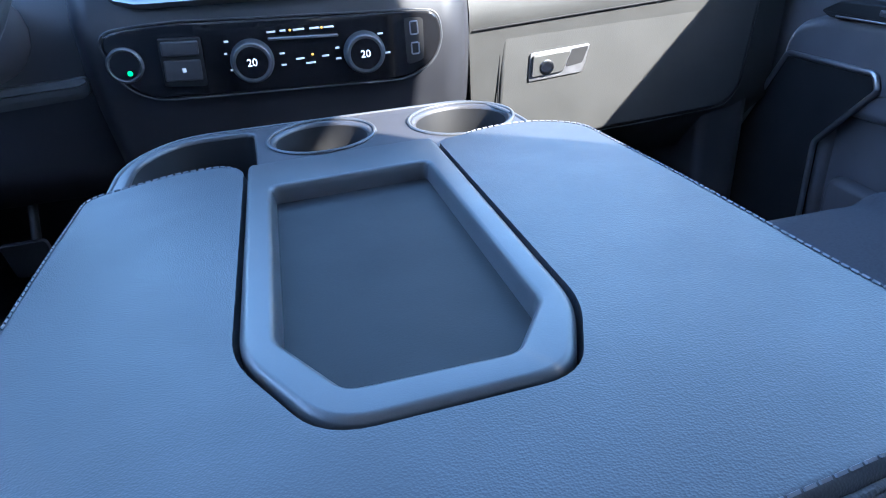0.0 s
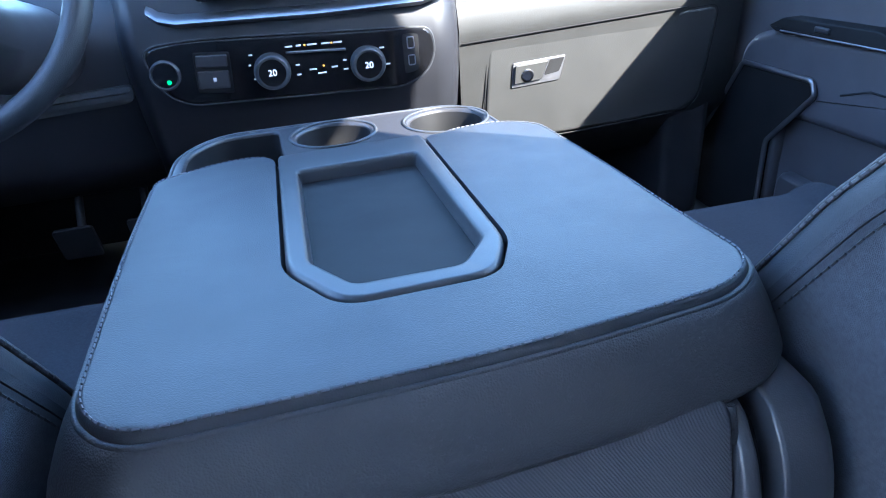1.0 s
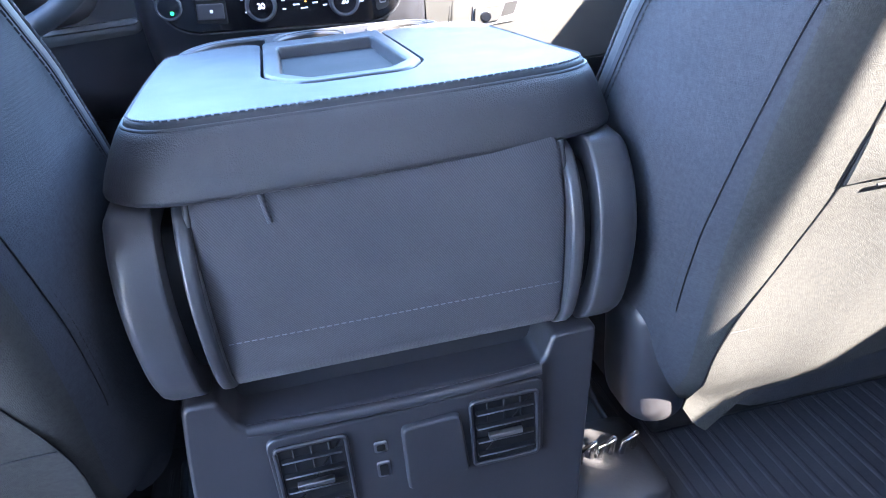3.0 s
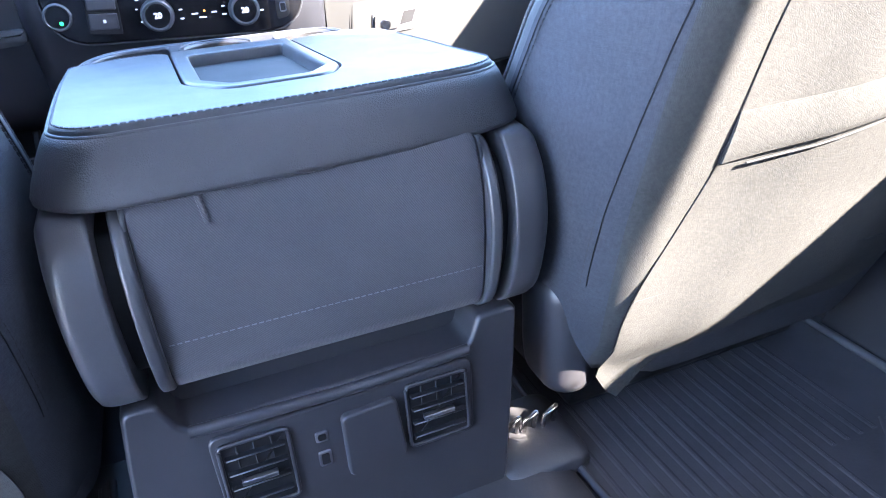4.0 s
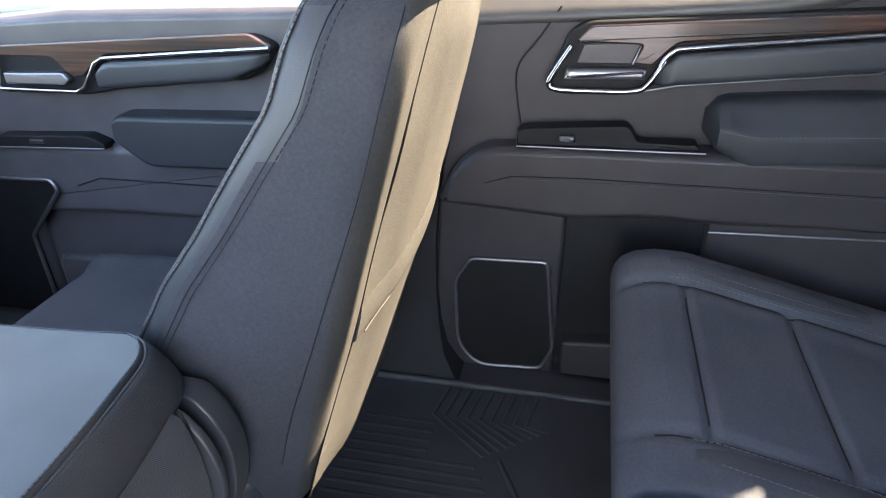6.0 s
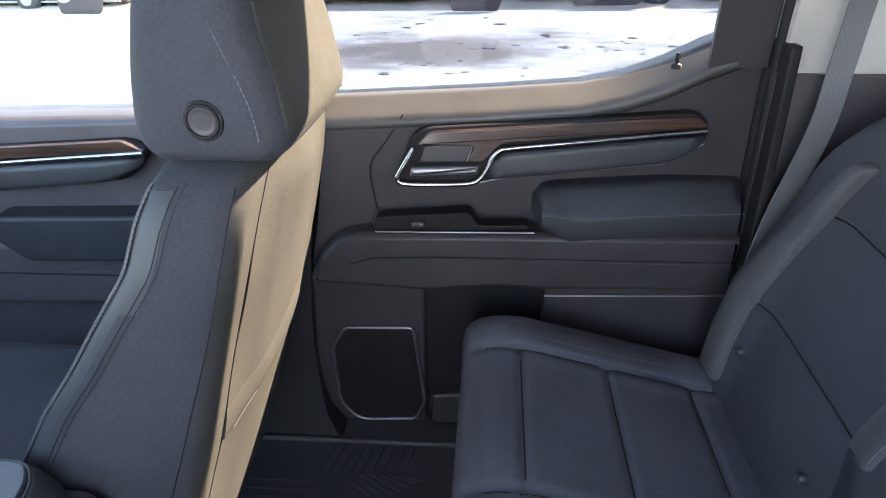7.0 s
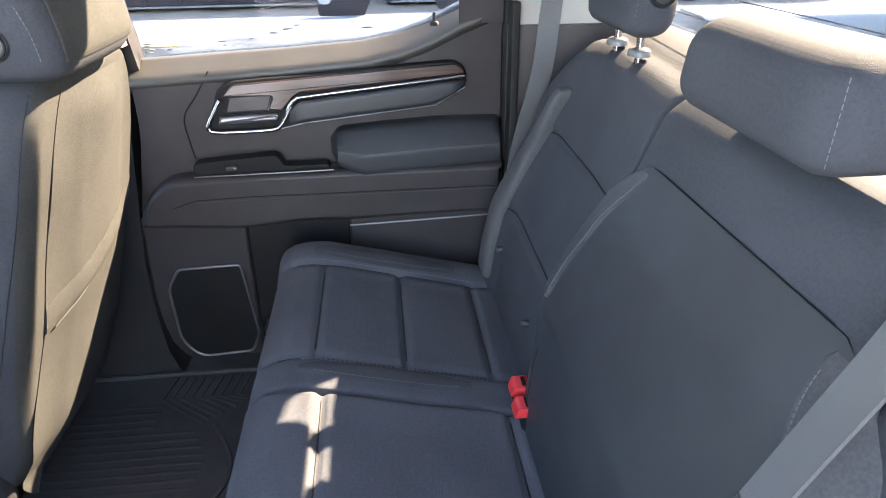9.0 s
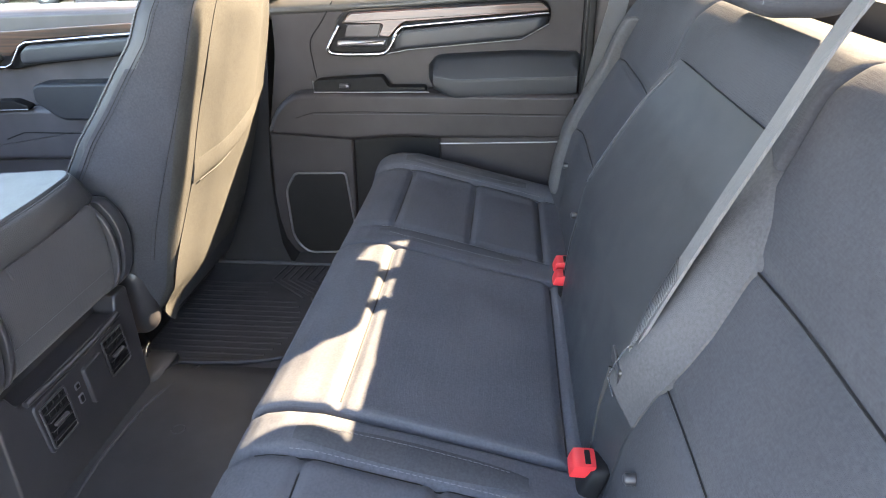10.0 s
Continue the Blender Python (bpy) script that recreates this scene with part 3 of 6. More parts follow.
part("tailgate", block(-0.82, 0.82, -3.22, -3.12, 0.0, 0.77, 0.03), PAINT, bed, "white tailgate")
# Unseen outer skins, added to block stray light below the windows.
for sx in (-1, 1):
    solid("body_side", block(*sorted((sx * 0.955, sx * 0.985)), *( (-1.36, 1.4) if sx > 0 else (0.04, 1.4)), -0.40, 0.705, 0.01), PAINT, "white painted outer door skin, added unseen to block light", "body panel", "structure")
# ---- folded centre armrest ----
arm = thing("center_armrest", (0, 0.10, 0.10), "folded-down black vinyl centre armrest with a storage tray", "armrest")


def arm_top(y):
    """Height of the lid, falling a little towards the front."""
    return 0.4990 - 0.0790 * y


TRAY_OUT = [(-0.083, 0.405, 0.004), (0.068, 0.412, 0.004), (0.066, 0.110, 0.016), (0.046, 0.063, 0.016), (-0.046, 0.059, 0.018), (-0.078, 0.117, 0.018)]
TRAY_IN = [(-0.066, 0.340, 0.006), (0.051, 0.347, 0.006), (0.053, 0.116, 0.006), (0.030, 0.080, 0.006), (-0.038, 0.079, 0.006), (-0.064, 0.124, 0.006)]
LID_R = [(0.071, 0.405, 0.010), (0.120, 0.430, 0.03), (0.168, 0.430, 0.02), (0.204, 0.398, 0.03), (0.204, 0.22, 0.2), (0.199, 0.10, 0.1), (0.200, 0.024, 0.035), (0.165, -0.006, 0.03), (0.05, -0.023, 0.1), (-0.05, -0.028, 0.1), (-0.158, -0.030, 0.035), (-0.185, 0.002, 0.03), (-0.193, 0.10, 0.1), (-0.202, 0.24, 0.2), (-0.207, 0.385, 0.02), (-0.14, 0.424, 0.03), (-0.10, 0.424, 0.02), (-0.086, 0.396, 0.010),
         (-0.081, 0.116, 0.018), (-0.048, 0.056, 0.018), (0.048, 0.060, 0.016), (0.069, 0.109, 0.016)]


def lid_place(u, v, w):
    return Vector((u, v, arm_top(v) + w))


lid_poly = fillet(LID_R, 6)
def lid_ring(d, w):
    """The lid's outline drawn in by d, but only a little on the tray's side."""
    near = inset(lid_poly, min(d, 0.002))
    return [lid_place(*((q if abs(o.x) < 0.095 and o.y > 0.03 else p).to_tuple()), w) for o, p, q in zip(lid_poly, inset(lid_poly, d), near)]


lid = loft([lid_ring(d, w) for d, w in ((0, -0.05), (0, -0.0095), (0.0006, -0.0058), (0.002, -0.0026), (0.004, -0.0009), (0.0065, 0.0))], cap=False)
# fill the top as a fine sheet between the outer and inner rim
edges = [e for e in lid.edges if e.is_boundary and all(v.co.z > arm_top(v.co.y) - 0.012 for v in e.verts)]
bmesh.ops.triangle_fill(lid, edges=edges, use_beauty=True)
part("pad", lid, VINYL, arm, "grained black vinyl lid")
# skirt round the lid, deep and overhanging at the rear
skirt_out, skirt_path = inset(lid_poly, -0.010), [i for i, p in enumerate(lid_poly) if not (abs(p.x) < 0.095 and p.y > 0.03)]
skirt_rings = []
for i in skirt_path:
    p = lid_poly[i]
    way = (skirt_out[i] - p).normalized()
    k = 0.28 + 0.72 * smooth01((0.075 - p.y) / 0.08)
    wav = 0.0012 * noise.noise(Vector((p.x * 25, p.y * 25, 2)))
    skirt_rings.append([lid_place(p.x + way.x * (o * k + wav), p.y + way.y * (o * k + wav), w) for o, w in ((-0.014, -0.006), (-0.003, -0.0055), (0.003, -0.0075), (0.0075, -0.013), (0.0145, -0.024), (0.023, -0.040), (0.0275, -0.051), (0.0270, -0.0555), (0.022, -0.0575), (0.0, -0.056), (-0.02, -0.052))])
part("rear_flap", loft(skirt_rings), VINYL_SIDE, arm, "creased black vinyl skirt overhanging the rear")
def outer_rim(d, w):
    """The lid's outer outline moved inwards by d, without the tray's side."""
    return [lid_place(p.x, p.y, w) for p in inset(lid_poly, d) if not (abs(p.x) < 0.095 and p.y > 0.03)]


rim = outer_rim(-0.0004, -0.0072)
part("piping", tube(rim, 0.0020, 8), VINYL_SIDE, arm, "rolled seam round the lid")
part("stitching", stitches(outer_rim(0.0042, 0.0000), 0.0060, 0.0042, 0.0008), STITCH, arm, "grey thread stitches along the seam")
tagged(arm.children[-1], kind="stuff")
# tray: rim, walls, liner
po, pi = inset(fillet(TRAY_OUT, 6), -0.0035), fillet(TRAY_IN, 6)


def tray_place(u, v, w):
    return Vector((u, v, arm_top(v) + w))


tray = loft([[tray_place(p.x, p.y, w) for p in inset(po, d)] for d, w in ((0.001, -0.03), (0.001, -0.0035), (0.0013, -0.0015), (0.0022, 0.0002), (0.0038, 0.0014), (0.0055, 0.0018))], cap=False)
inner = loft([[tray_place(p.x, p.y, w) for p in inset(pi, d)] for d, w in ((-0.0035, 0.0018), (-0.0018, 0.0012), (-0.0006, -0.0002), (0.0, -0.003), (0.0015, -0.012), (0.003, -0.034), (0.004, -0.036))], cap=False)
tray = join(tray, inner)
bmesh.ops.remove_doubles(tray, verts=tray.verts, dist=1e-6)
edges = [e for e in tray.edges if e.is_boundary and all(v.co.z > arm_top(v.co.y) + 0.001 for v in e.verts)]
bmesh.ops.triangle_fill(tray, edges=edges, use_beauty=True)
low = [e for e in tray.edges if e.is_boundary and all(abs(v.co.z - arm_top(v.co.y) + 0.036) < 0.001 for v in e.verts)]
bmesh.ops.triangle_fill(tray, edges=low, use_beauty=True)
tray_part = part("tray", tray, TRAY, arm, "satin grey plastic tray surround")
liner_poly = inset(pi, 0.009)
part("liner", loft([[tray_place(p.x, p.y, w) for p in inset(liner_poly, d)] for d, w in ((0, -0.0355), (0, -0.034), (0.001, -0.0335))]), LINER, tray_part, "ribbed rubber tray liner")
part("liner_edge", tube([tray_place(p.x, p.y, -0.0338) for p in inset(pi, 0.0085)], 0.0012, 5, True), BLACK, tray_part)
part("liner_border", tube([tray_place(p.x, p.y, -0.0336) for p in inset(pi, 0.0115)], 0.0009, 5, True), TRAY, tray_part)
ribs = bmesh.new()
for k in range(146):
    y = 0.092 + 0.0017 * k
    x0 = lerp_table([(0.09, -0.026), (0.13, -0.052), (0.34, -0.054)], y)
    x1 = lerp_table([(0.09, 0.020), (0.12, 0.041), (0.34, 0.039)], y)
    z = arm_top(y) - 0.0335
    v = [ribs.verts.new(q) for q in ((x0, y - 0.0005, z), (x1, y - 0.0005, z), (x1, y, z + 0.00016), (x0, y, z + 0.00016), (x1, y + 0.0005, z), (x0, y + 0.0005, z))]
    ribs.faces.new((v[0], v[1], v[2], v[3]))
    ribs.faces.new((v[3], v[2], v[4], v[5]))
tagged(part("ribs", ribs, LINER, tray_part), kind="stuff")
part("gap", loft([[Vector((p.x, p.y, arm_top(p.y) + w)) for p in inset(po, -0.003)] for w in (-0.06, -0.012)]), BLACK, arm)
# cloth back panel
cl = []
cprof = [(-0.030, 0.455), (-0.048, 0.445), (-0.056, 0.40), (-0.058, 0.36), (-0.056, 0.32), (-0.050, 0.288), (-0.040, 0.272), (-0.02, 0.262), (0.06, 0.262), (0.06, 0.455)]
cxs = [(-1.0, 0.014), (-0.985, 0.005), (-0.955, 0.0)] + [(-0.955 + 0.191 * k, 0) for k in range(1, 10)] + [(0.955, 0.0), (0.985, 0.005), (1.0, 0.014)]
cl = loft([[Vector((s * (0.146 if z > 0.4 else 0.150), y + b * (1 if y < 0 else 0), z)) for y, z in cprof] for s, b in cxs])
part("cloth_panel", cl, CLOTH, arm, "black woven cloth panel")
for sx in (-1, 1):
    part("panel_piping", tube(spline([(sx * 0.146, -0.040, 0.448), (sx * 0.149, -0.050, 0.40), (sx * 0.152, -0.052, 0.34), (sx * 0.152, -0.046, 0.29), (sx * 0.150, -0.034, 0.270)], 6), 0.0028), VINYL_SIDE, arm, "piped edge of the cloth panel")
part("fold", tube(spline([(-0.092, -0.047, 0.446), (-0.091, -0.0505, 0.436), (-0.089, -0.0515, 0.422)], 5), 0.0030, 8, flatten=0.8), CLOTH, arm, "small pinched fold in the cloth")
seam_row = [Vector((x, -0.0575, 0.325)) for x in (-0.14, -0.05, 0.05, 0.14)]
tagged(part("panel_stitching", stitches(seam_row, 0.006, 0.004, 0.0005), STITCH, arm), kind="stuff")
# hinge covers with a slot on both sides
for sx in (-1, 1):
    arcs = [(p.x, p.y) for p in spline([(a, b, 0) for a, b in ((-0.020, 0.444), (-0.048, 0.430), (-0.064, 0.400), (-0.070, 0.365), (-0.066, 0.325), (-0.055, 0.288), (-0.035, 0.264), (0.0, 0.254), (0.09, 0.30), (0.09, 0.43))], 4, True)]

    def ring(x, d):
        c = Vector((0.0, 0.36))
        return [Vector((sx * x, c.x + (y - c.x) * (1 - d), c.y + (z - c.y) * (1 - d))) for y, z in arcs]
    hinge = part("hinge_cover", loft([ring(0.208, 0.20), ring(0.2075, 0.10), ring(0.204, 0.035), ring(0.198, 0.008), ring(0.190, 0), ring(0.175, 0), ring(0.1725, 0.008), ring(0.1715, 0.03), ring(0.171, 0.3)]), COVER, arm, "curved grey plastic hinge cover")
    part("inner_cover", loft([ring(0.1585, 0.3), ring(0.158, 0.04), ring(0.157, 0.02), ring(0.155, 0.01), ring(0.150, 0.01), ring(0.146, 0.04)]), COVER, hinge)
    part("slot", loft([ring(0.174, 0.26), ring(0.155, 0.26)]), BLACK, hinge, "dark slot in the hinge")

# ---- console base under the armrest with rear vents ----
base = thing("console_base", (0, 0.05, 0.0), "dark grey plastic console base with rear air vents", "console")
part("body", slab([(-0.196, 0.260, 0.010), (-0.166, 0.258, 0.006), (-0.152, 0.226, 0.008), (0.130, 0.226, 0.008), (0.142, 0.257, 0.006), (0.188, 0.258, 0.010), (0.184, 0.20, 0.01), (0.168, 0.02, 0.02), (-0.222, 0.02, 0.02), (-0.204, 0.20, 0.01)],
     [(0, -0.16), (0, -0.006), (0.002, -0.002), (0.005, 0.0)], lambda u, v, w: Vector((u, -0.040 - w - (0.30 - v) * 0.06, v))), HARD, base)
part("lip", tube(spline([(-0.146, -0.050, 0.227), (0, -0.054, 0.225), (0.126, -0.050, 0.227)], 4), 0.006, 8), HARD, base, "rolled upper lip")


def back_face(u, v, w):
    return Vector((u, -0.040 - w - (0.30 - v) * 0.06, v))


part("bezel", slab([(-0.135, 0.210, 0.012), (0.130, 0.215, 0.012), (0.128, 0.122, 0.012), (-0.133, 0.110, 0.012)], [(0, 0.0), (0, 0.003), (0.002, 0.005)], back_face), HARD, base, "shallow frame round the vents")
for x0, x1, z0, z1 in ((-0.128, -0.064, 0.120, 0.202), (0.055, 0.121, 0.130, 0.206)):
    vent = part("air_vent", slab([(x0, z1, 0.004), (x1, z1, 0.004), (x1, z0, 0.004), (x0, z0, 0.004)], [(0, 0.003), (0, 0.0065), (0.001, 0.0075), (0.004, 0.0075), (0.005, 0.0065)], back_face), BLACK, base, "black louvred air vent")
    rimv = fillet([(x0, z1, 0.005), (x1, z1, 0.005), (x1, z0, 0.005), (x0, z0, 0.005)], 3)
    part("vent_frame", tube([back_face(p.x, p.y, 0.008) for p in rimv], 0.0022, 6, True), HARD, vent)
    for k in range(4):
        zz = z0 + (z1 - z0) * (k + 0.8) / 4.6
        part("louvre", block(x0 + 0.004, x1 - 0.004, back_face(0, zz, 0.012).y, back_face(0, zz, 0.006).y, zz - 0.0010, zz + 0.0010, 0.0004), BLACK, vent)
        part("louvre_edge", tube([(x0 + 0.005, back_face(0, zz, 0.012).y, zz), (x1 - 0.005, back_face(0, zz, 0.012).y, zz)], 0.0008, 5), TRAY, vent)
    for k in range(3):
        xx = x0 + (x1 - x0) * (k + 1) / 4
        part("vane", block(xx - 0.0008, xx + 0.0008, back_face(0, z1, 0.009).y, back_face(0, z1, 0.004).y, z0 + 0.004, z1 - 0.004, 0), BLACK, vent)
    xm, zm = (x0 + x1) / 2, (z0 + z1) / 2 - 0.002
    part("slider", block(xm - 0.018, xm + 0.016, back_face(0, zm, 0.015).y, back_face(0, zm, 0.009).y, zm - 0.0025, zm + 0.0025, 0.001), SATIN, vent, "silver vent slider")
part("blank_cover", slab([(-0.013, 0.196, 0.008), (0.044, 0.199, 0.008), (0.050, 0.128, 0.008), (-0.013, 0.120, 0.008)], [(0, 0.003), (0, 0.010), (0.003, 0.013)], back_face), HARD, base, "smooth rectangular socket cover")
for zz, hgt in ((0.177, 0.006), (0.150, 0.009)):
    port = part("usb_port", slab([(-0.040, zz + hgt, 0.003), (-0.027, zz + hgt, 0.003), (-0.027, zz - hgt, 0.003), (-0.040, zz - hgt, 0.003)], [(0, 0.004), (0, 0.0065), (0.001, 0.007)], back_face), SATIN, base, "metal-rimmed charging port")
    part("port_opening", slab([(-0.0375, zz + hgt - 0.0025, 0.002), (-0.0295, zz + hgt - 0.0025, 0.002), (-0.0295, zz - hgt + 0.0025, 0.002), (-0.0375, zz - hgt + 0.0025, 0.002)], [(0, 0.005), (0, 0.0074)], back_face), BLACK, port)
# seat floor latch beside the console
latch = thing("seat_latch", (0.25, 0.0, 0.0), "small bare metal seat latch on a floor foot", "latch")
part("foot", rbox((0.12, 0.13, 0.04), 0.018, (6, 6, 4), lambda p: p + Vector((0.222, -0.005, 0.018))), HUMP, latch, "worn plastic latch foot")
for k, x in enumerate((0.192, 0.216, 0.244)):
    part("hook", tube([(x, -0.006, 0.03), (x, -0.012, 0.060), (x + 0.016, -0.010, 0.066), (x + 0.016, -0.004, 0.035)], 0.0036, 6), CHROME, latch)

# ---- cup holder tray in front of the armrest ----
cups = thing("cup_holder", (0, 0.45, 0.1), "dark grey plastic cup holder unit with two cups and a bin", "cup holder")
CUP_OUT = [(-0.205, 0.40, 0.02), (-0.205, 0.50, 0.05), (-0.160, 0.562, 0.06), (0.150, 0.562, 0.06), (0.178, 0.49, 0.04), (0.178, 0.40, 0.02), (0.176, 0.34, 0.01), (-0.203, 0.34, 0.01)]
ctop = 0.452
pc = fillet(CUP_OUT, 6)
body = loft([[Vector((p.x, p.y, z)) for p in inset(pc, d)] for d, z in ((0.02, 0.10), (0.008, 0.25), (0, ctop - 0.02), (0, ctop - 0.006), (0.002, ctop - 0.002), (0.006, ctop))], cap=False)
holes = []
for cx, cy, r in ((-0.020, 0.505, 0.042), (0.118, 0.500, 0.043)):
    prof_c = [(r + 0.004, ctop), (r + 0.002, ctop - 0.001), (r, ctop - 0.004), (r - 0.003, ctop - 0.03), (r - 0.006, ctop - 0.075)]
    holes.append(loft([[Vector((cx + math.cos(a) * q * 1.05, cy + math.sin(a) * q, z)) for a in (2 * math.pi * s / 40 for s in range(40))] for q, z in prof_c], cap=False))
bin_poly = fillet([(-0.188, 0.42, 0.02), (-0.188, 0.50, 0.04), (-0.155, 0.545, 0.04), (-0.085, 0.545, 0.012), (-0.080, 0.42, 0.012)], 6)
holes.append(loft([[Vector((p.x, p.y, z)) for p in inset(bin_poly, d)] for d, z in ((-0.003, ctop), (-0.001, ctop - 0.001), (0.0, ctop - 0.004), (0.004, ctop - 0.06))], cap=False))
cup_bm = join(body, *holes)
top_edges = [e for e in cup_bm.edges if e.is_boundary and all(abs(v.co.z - ctop) < 1e-5 for v in e.verts)]
bmesh.ops.triangle_fill(cup_bm, edges=top_edges, use_beauty=True)
low_edges = [e for e in cup_bm.edges if e.is_boundary and all(0.3 < v.co.z < ctop - 0.05 for v in e.verts)]
bmesh.ops.holes_fill(cup_bm, edges=low_edges, sides=0)
unit = part("unit", cup_bm, HARD, cups)
# Cup and bin hollows turn black with depth: their shade is put into the colour.
unit.data.materials.append(BLACK)
for poly in unit.data.polygons:
    c = poly.center
    if c.z < ctop - 0.004 and -0.186 < c.x < 0.168 and 0.43 < c.y < 0.552 and (c.x > -0.07 or c.z < ctop - 0.03):
        poly.material_index = 1
for cx, cy, r in ((-0.020, 0.505, 0.042), (0.118, 0.500, 0.043)):
    part("cup_rim", tube([(cx + math.cos(a) * (r + 0.007) * 1.05, cy + math.sin(a) * (r + 0.007), ctop + 0.0005) for a in (2 * math.pi * s / 36 for s in range(36))], 0.002, 6, True), TRAY, unit)
part("bridge", block(0.028, 0.070, 0.475, 0.53, ctop - 0.012, ctop - 0.004, 0.003), BLACK, unit)
part("edge", tube([Vector((p.x, p.y, ctop - 0.001)) for p in inset(pc, 0.004)], 0.0025, 6, True), TRAY, cups)
part("pedestal", block(-0.17, 0.15, 0.0, 0.50, 0.02, 0.26, 0.02), HARD, cups)
# ---- dashboard ----
dash = thing("dashboard", (0, 1.05, 0.0), "dark grey dashboard with a glove box and climate panel", "dashboard")
# right part: lower face, upper roll and top pad as one section swept across the car
def dash_section(x):
    z1 = 0.450 + (x - 0.30) * 0.045
    return [(1.28, 0.12), (1.02, 0.16), (0.955, 0.235), (0.932, 0.26), (0.926, 0.35), (0.922, z1 - 0.004), (0.917, z1 + 0.004), (0.915, z1 + 0.03), (0.922, z1 + 0.062), (0.926, z1 + 0.068), (0.930, z1 + 0.10), (0.945, z1 + 0.145), (0.985, z1 + 0.180), (1.06, z1 + 0.198), (1.30, z1 + 0.20), (1.32, z1 + 0.05)]


right_xs = [0.245, 0.252, 0.275, 0.40, 0.55, 0.68, 0.76, 0.80, 0.845]
sec = []
for x in right_xs:
    back = 0.03 * smooth01((x - 0.70) / 0.14)
    ring = [Vector((x, y + back, z)) for y, z in dash_section(x)]
    sec.append(ring)
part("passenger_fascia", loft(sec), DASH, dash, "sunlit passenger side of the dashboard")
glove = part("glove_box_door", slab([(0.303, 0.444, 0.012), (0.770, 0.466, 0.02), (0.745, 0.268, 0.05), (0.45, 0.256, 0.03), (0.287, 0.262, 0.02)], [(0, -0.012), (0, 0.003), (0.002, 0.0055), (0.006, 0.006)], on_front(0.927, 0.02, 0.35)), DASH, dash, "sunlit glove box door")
part("shut_line", tube([on_front(0.927, 0.02, 0.35)(p.x, p.y, 0.0035) for p in fillet([(0.300, 0.447, 0.012), (0.774, 0.469, 0.02), (0.748, 0.265, 0.05), (0.45, 0.252, 0.03), (0.284, 0.258, 0.02)], 4)], 0.0012, 6, True), BLACK, glove)
part("fascia_joint", tube([Vector((x, 0.9165, 0.450 + (x - 0.30) * 0.045 + 0.0035)) for x in (0.25, 0.40, 0.55, 0.70)], 0.0013, 5), BLACK, dash)
hf = on_front(0.921, 0.02, 0.35)
handle = part("glove_box_handle", slab([(0.347, 0.404, 0.004), (0.452, 0.409, 0.004), (0.440, 0.364, 0.006), (0.343, 0.358, 0.004)], [(0, 0.0), (0, 0.003), (0.001, 0.004)], hf), SATIN, glove, "bright handle surround")
part("recess", slab([(0.420, 0.404, 0.002), (0.449, 0.406, 0.003), (0.438, 0.380, 0.004), (0.408, 0.376, 0.004)], [(0, 0.003), (0, 0.0046)], hf), BLACK, handle, "dark finger recess")
part("lever", slab([(0.350, 0.400, 0.003), (0.416, 0.4035, 0.003), (0.402, 0.370, 0.003), (0.347, 0.366, 0.003)], [(0, 0.003), (0, 0.008), (0.0015, 0.0095)], hf), DASH, handle)
part("lock", loft([[hf(0.373 + math.cos(a) * r, 0.381 + math.sin(a) * r, w) for a in (2 * math.pi * s / 20 for s in range(20))] for r, w in ((0.012, 0.008), (0.012, 0.011), (0.009, 0.012), (0.008, 0.0115))]), CHROME, handle, "round key lock")
# round-cornered outer air vent
vf = on_front(0.955, 0.10, 0.60)
vent_o = part("side_air_vent", slab([(0.772, 0.655, 0.014), (0.842, 0.655, 0.014), (0.842, 0.578, 0.014), (0.772, 0.578, 0.014)], [(0, -0.03), (0, 0.012), (0.002, 0.015), (0.006, 0.015), (0.008, 0.010)], vf), BLACK, dash, "dark air vent with a bright ring")
part("vent_ring", tube([vf(q.x, q.y, 0.016) for q in fillet([(0.772, 0.655, 0.014), (0.842, 0.655, 0.014), (0.842, 0.578, 0.014), (0.772, 0.578, 0.014)], 4)], 0.004, 8, True), CHROME, vent_o, "bright vent ring")
for k in range(5):
    zz = 0.592 + 0.0125 * k
    part("louvre", slab([(0.778, zz + 0.0035), (0.836, zz + 0.0035), (0.836, zz - 0.002), (0.778, zz - 0.002)], [(0, 0.008), (0, 0.018)], vf), DASH, vent_o)
# centre stack
stack = part("center_fascia", loft([[Vector((x, y + b, z)) for y, z in ((1.2, 0.20), (0.96, 0.22), (0.905, 0.33), (0.880, 0.40), (0.868, 0.455), (0.872, 0.52), (0.895, 0.56), (0.93, 0.70), (1.2, 0.70))] for x, b in ((-0.33, 0.07), (-0.31, 0.02), (-0.285, 0.0), (0.19, 0.0), (0.222, 0.010), (0.24, 0.035), (0.246, 0.08))]), STACK, dash, "dark centre stack")
pf = on_front(0.866, 0.0, 0.46)
panel = part("climate_panel", slab([(-0.284, 0.512, 0.03), (-0.20, 0.518, 0.05), (0.150, 0.500, 0.02), (0.180, 0.496, 0.02), (0.188, 0.462, 0.03), (0.172, 0.425, 0.04), (0.130, 0.405, 0.05), (-0.225, 0.418, 0.03), (-0.262, 0.440, 0.04)], [(0, -0.02), (0, 0.003), (0.0015, 0.005), (0.004, 0.0055)], pf), GLOSS, dash, "glossy black climate control panel")
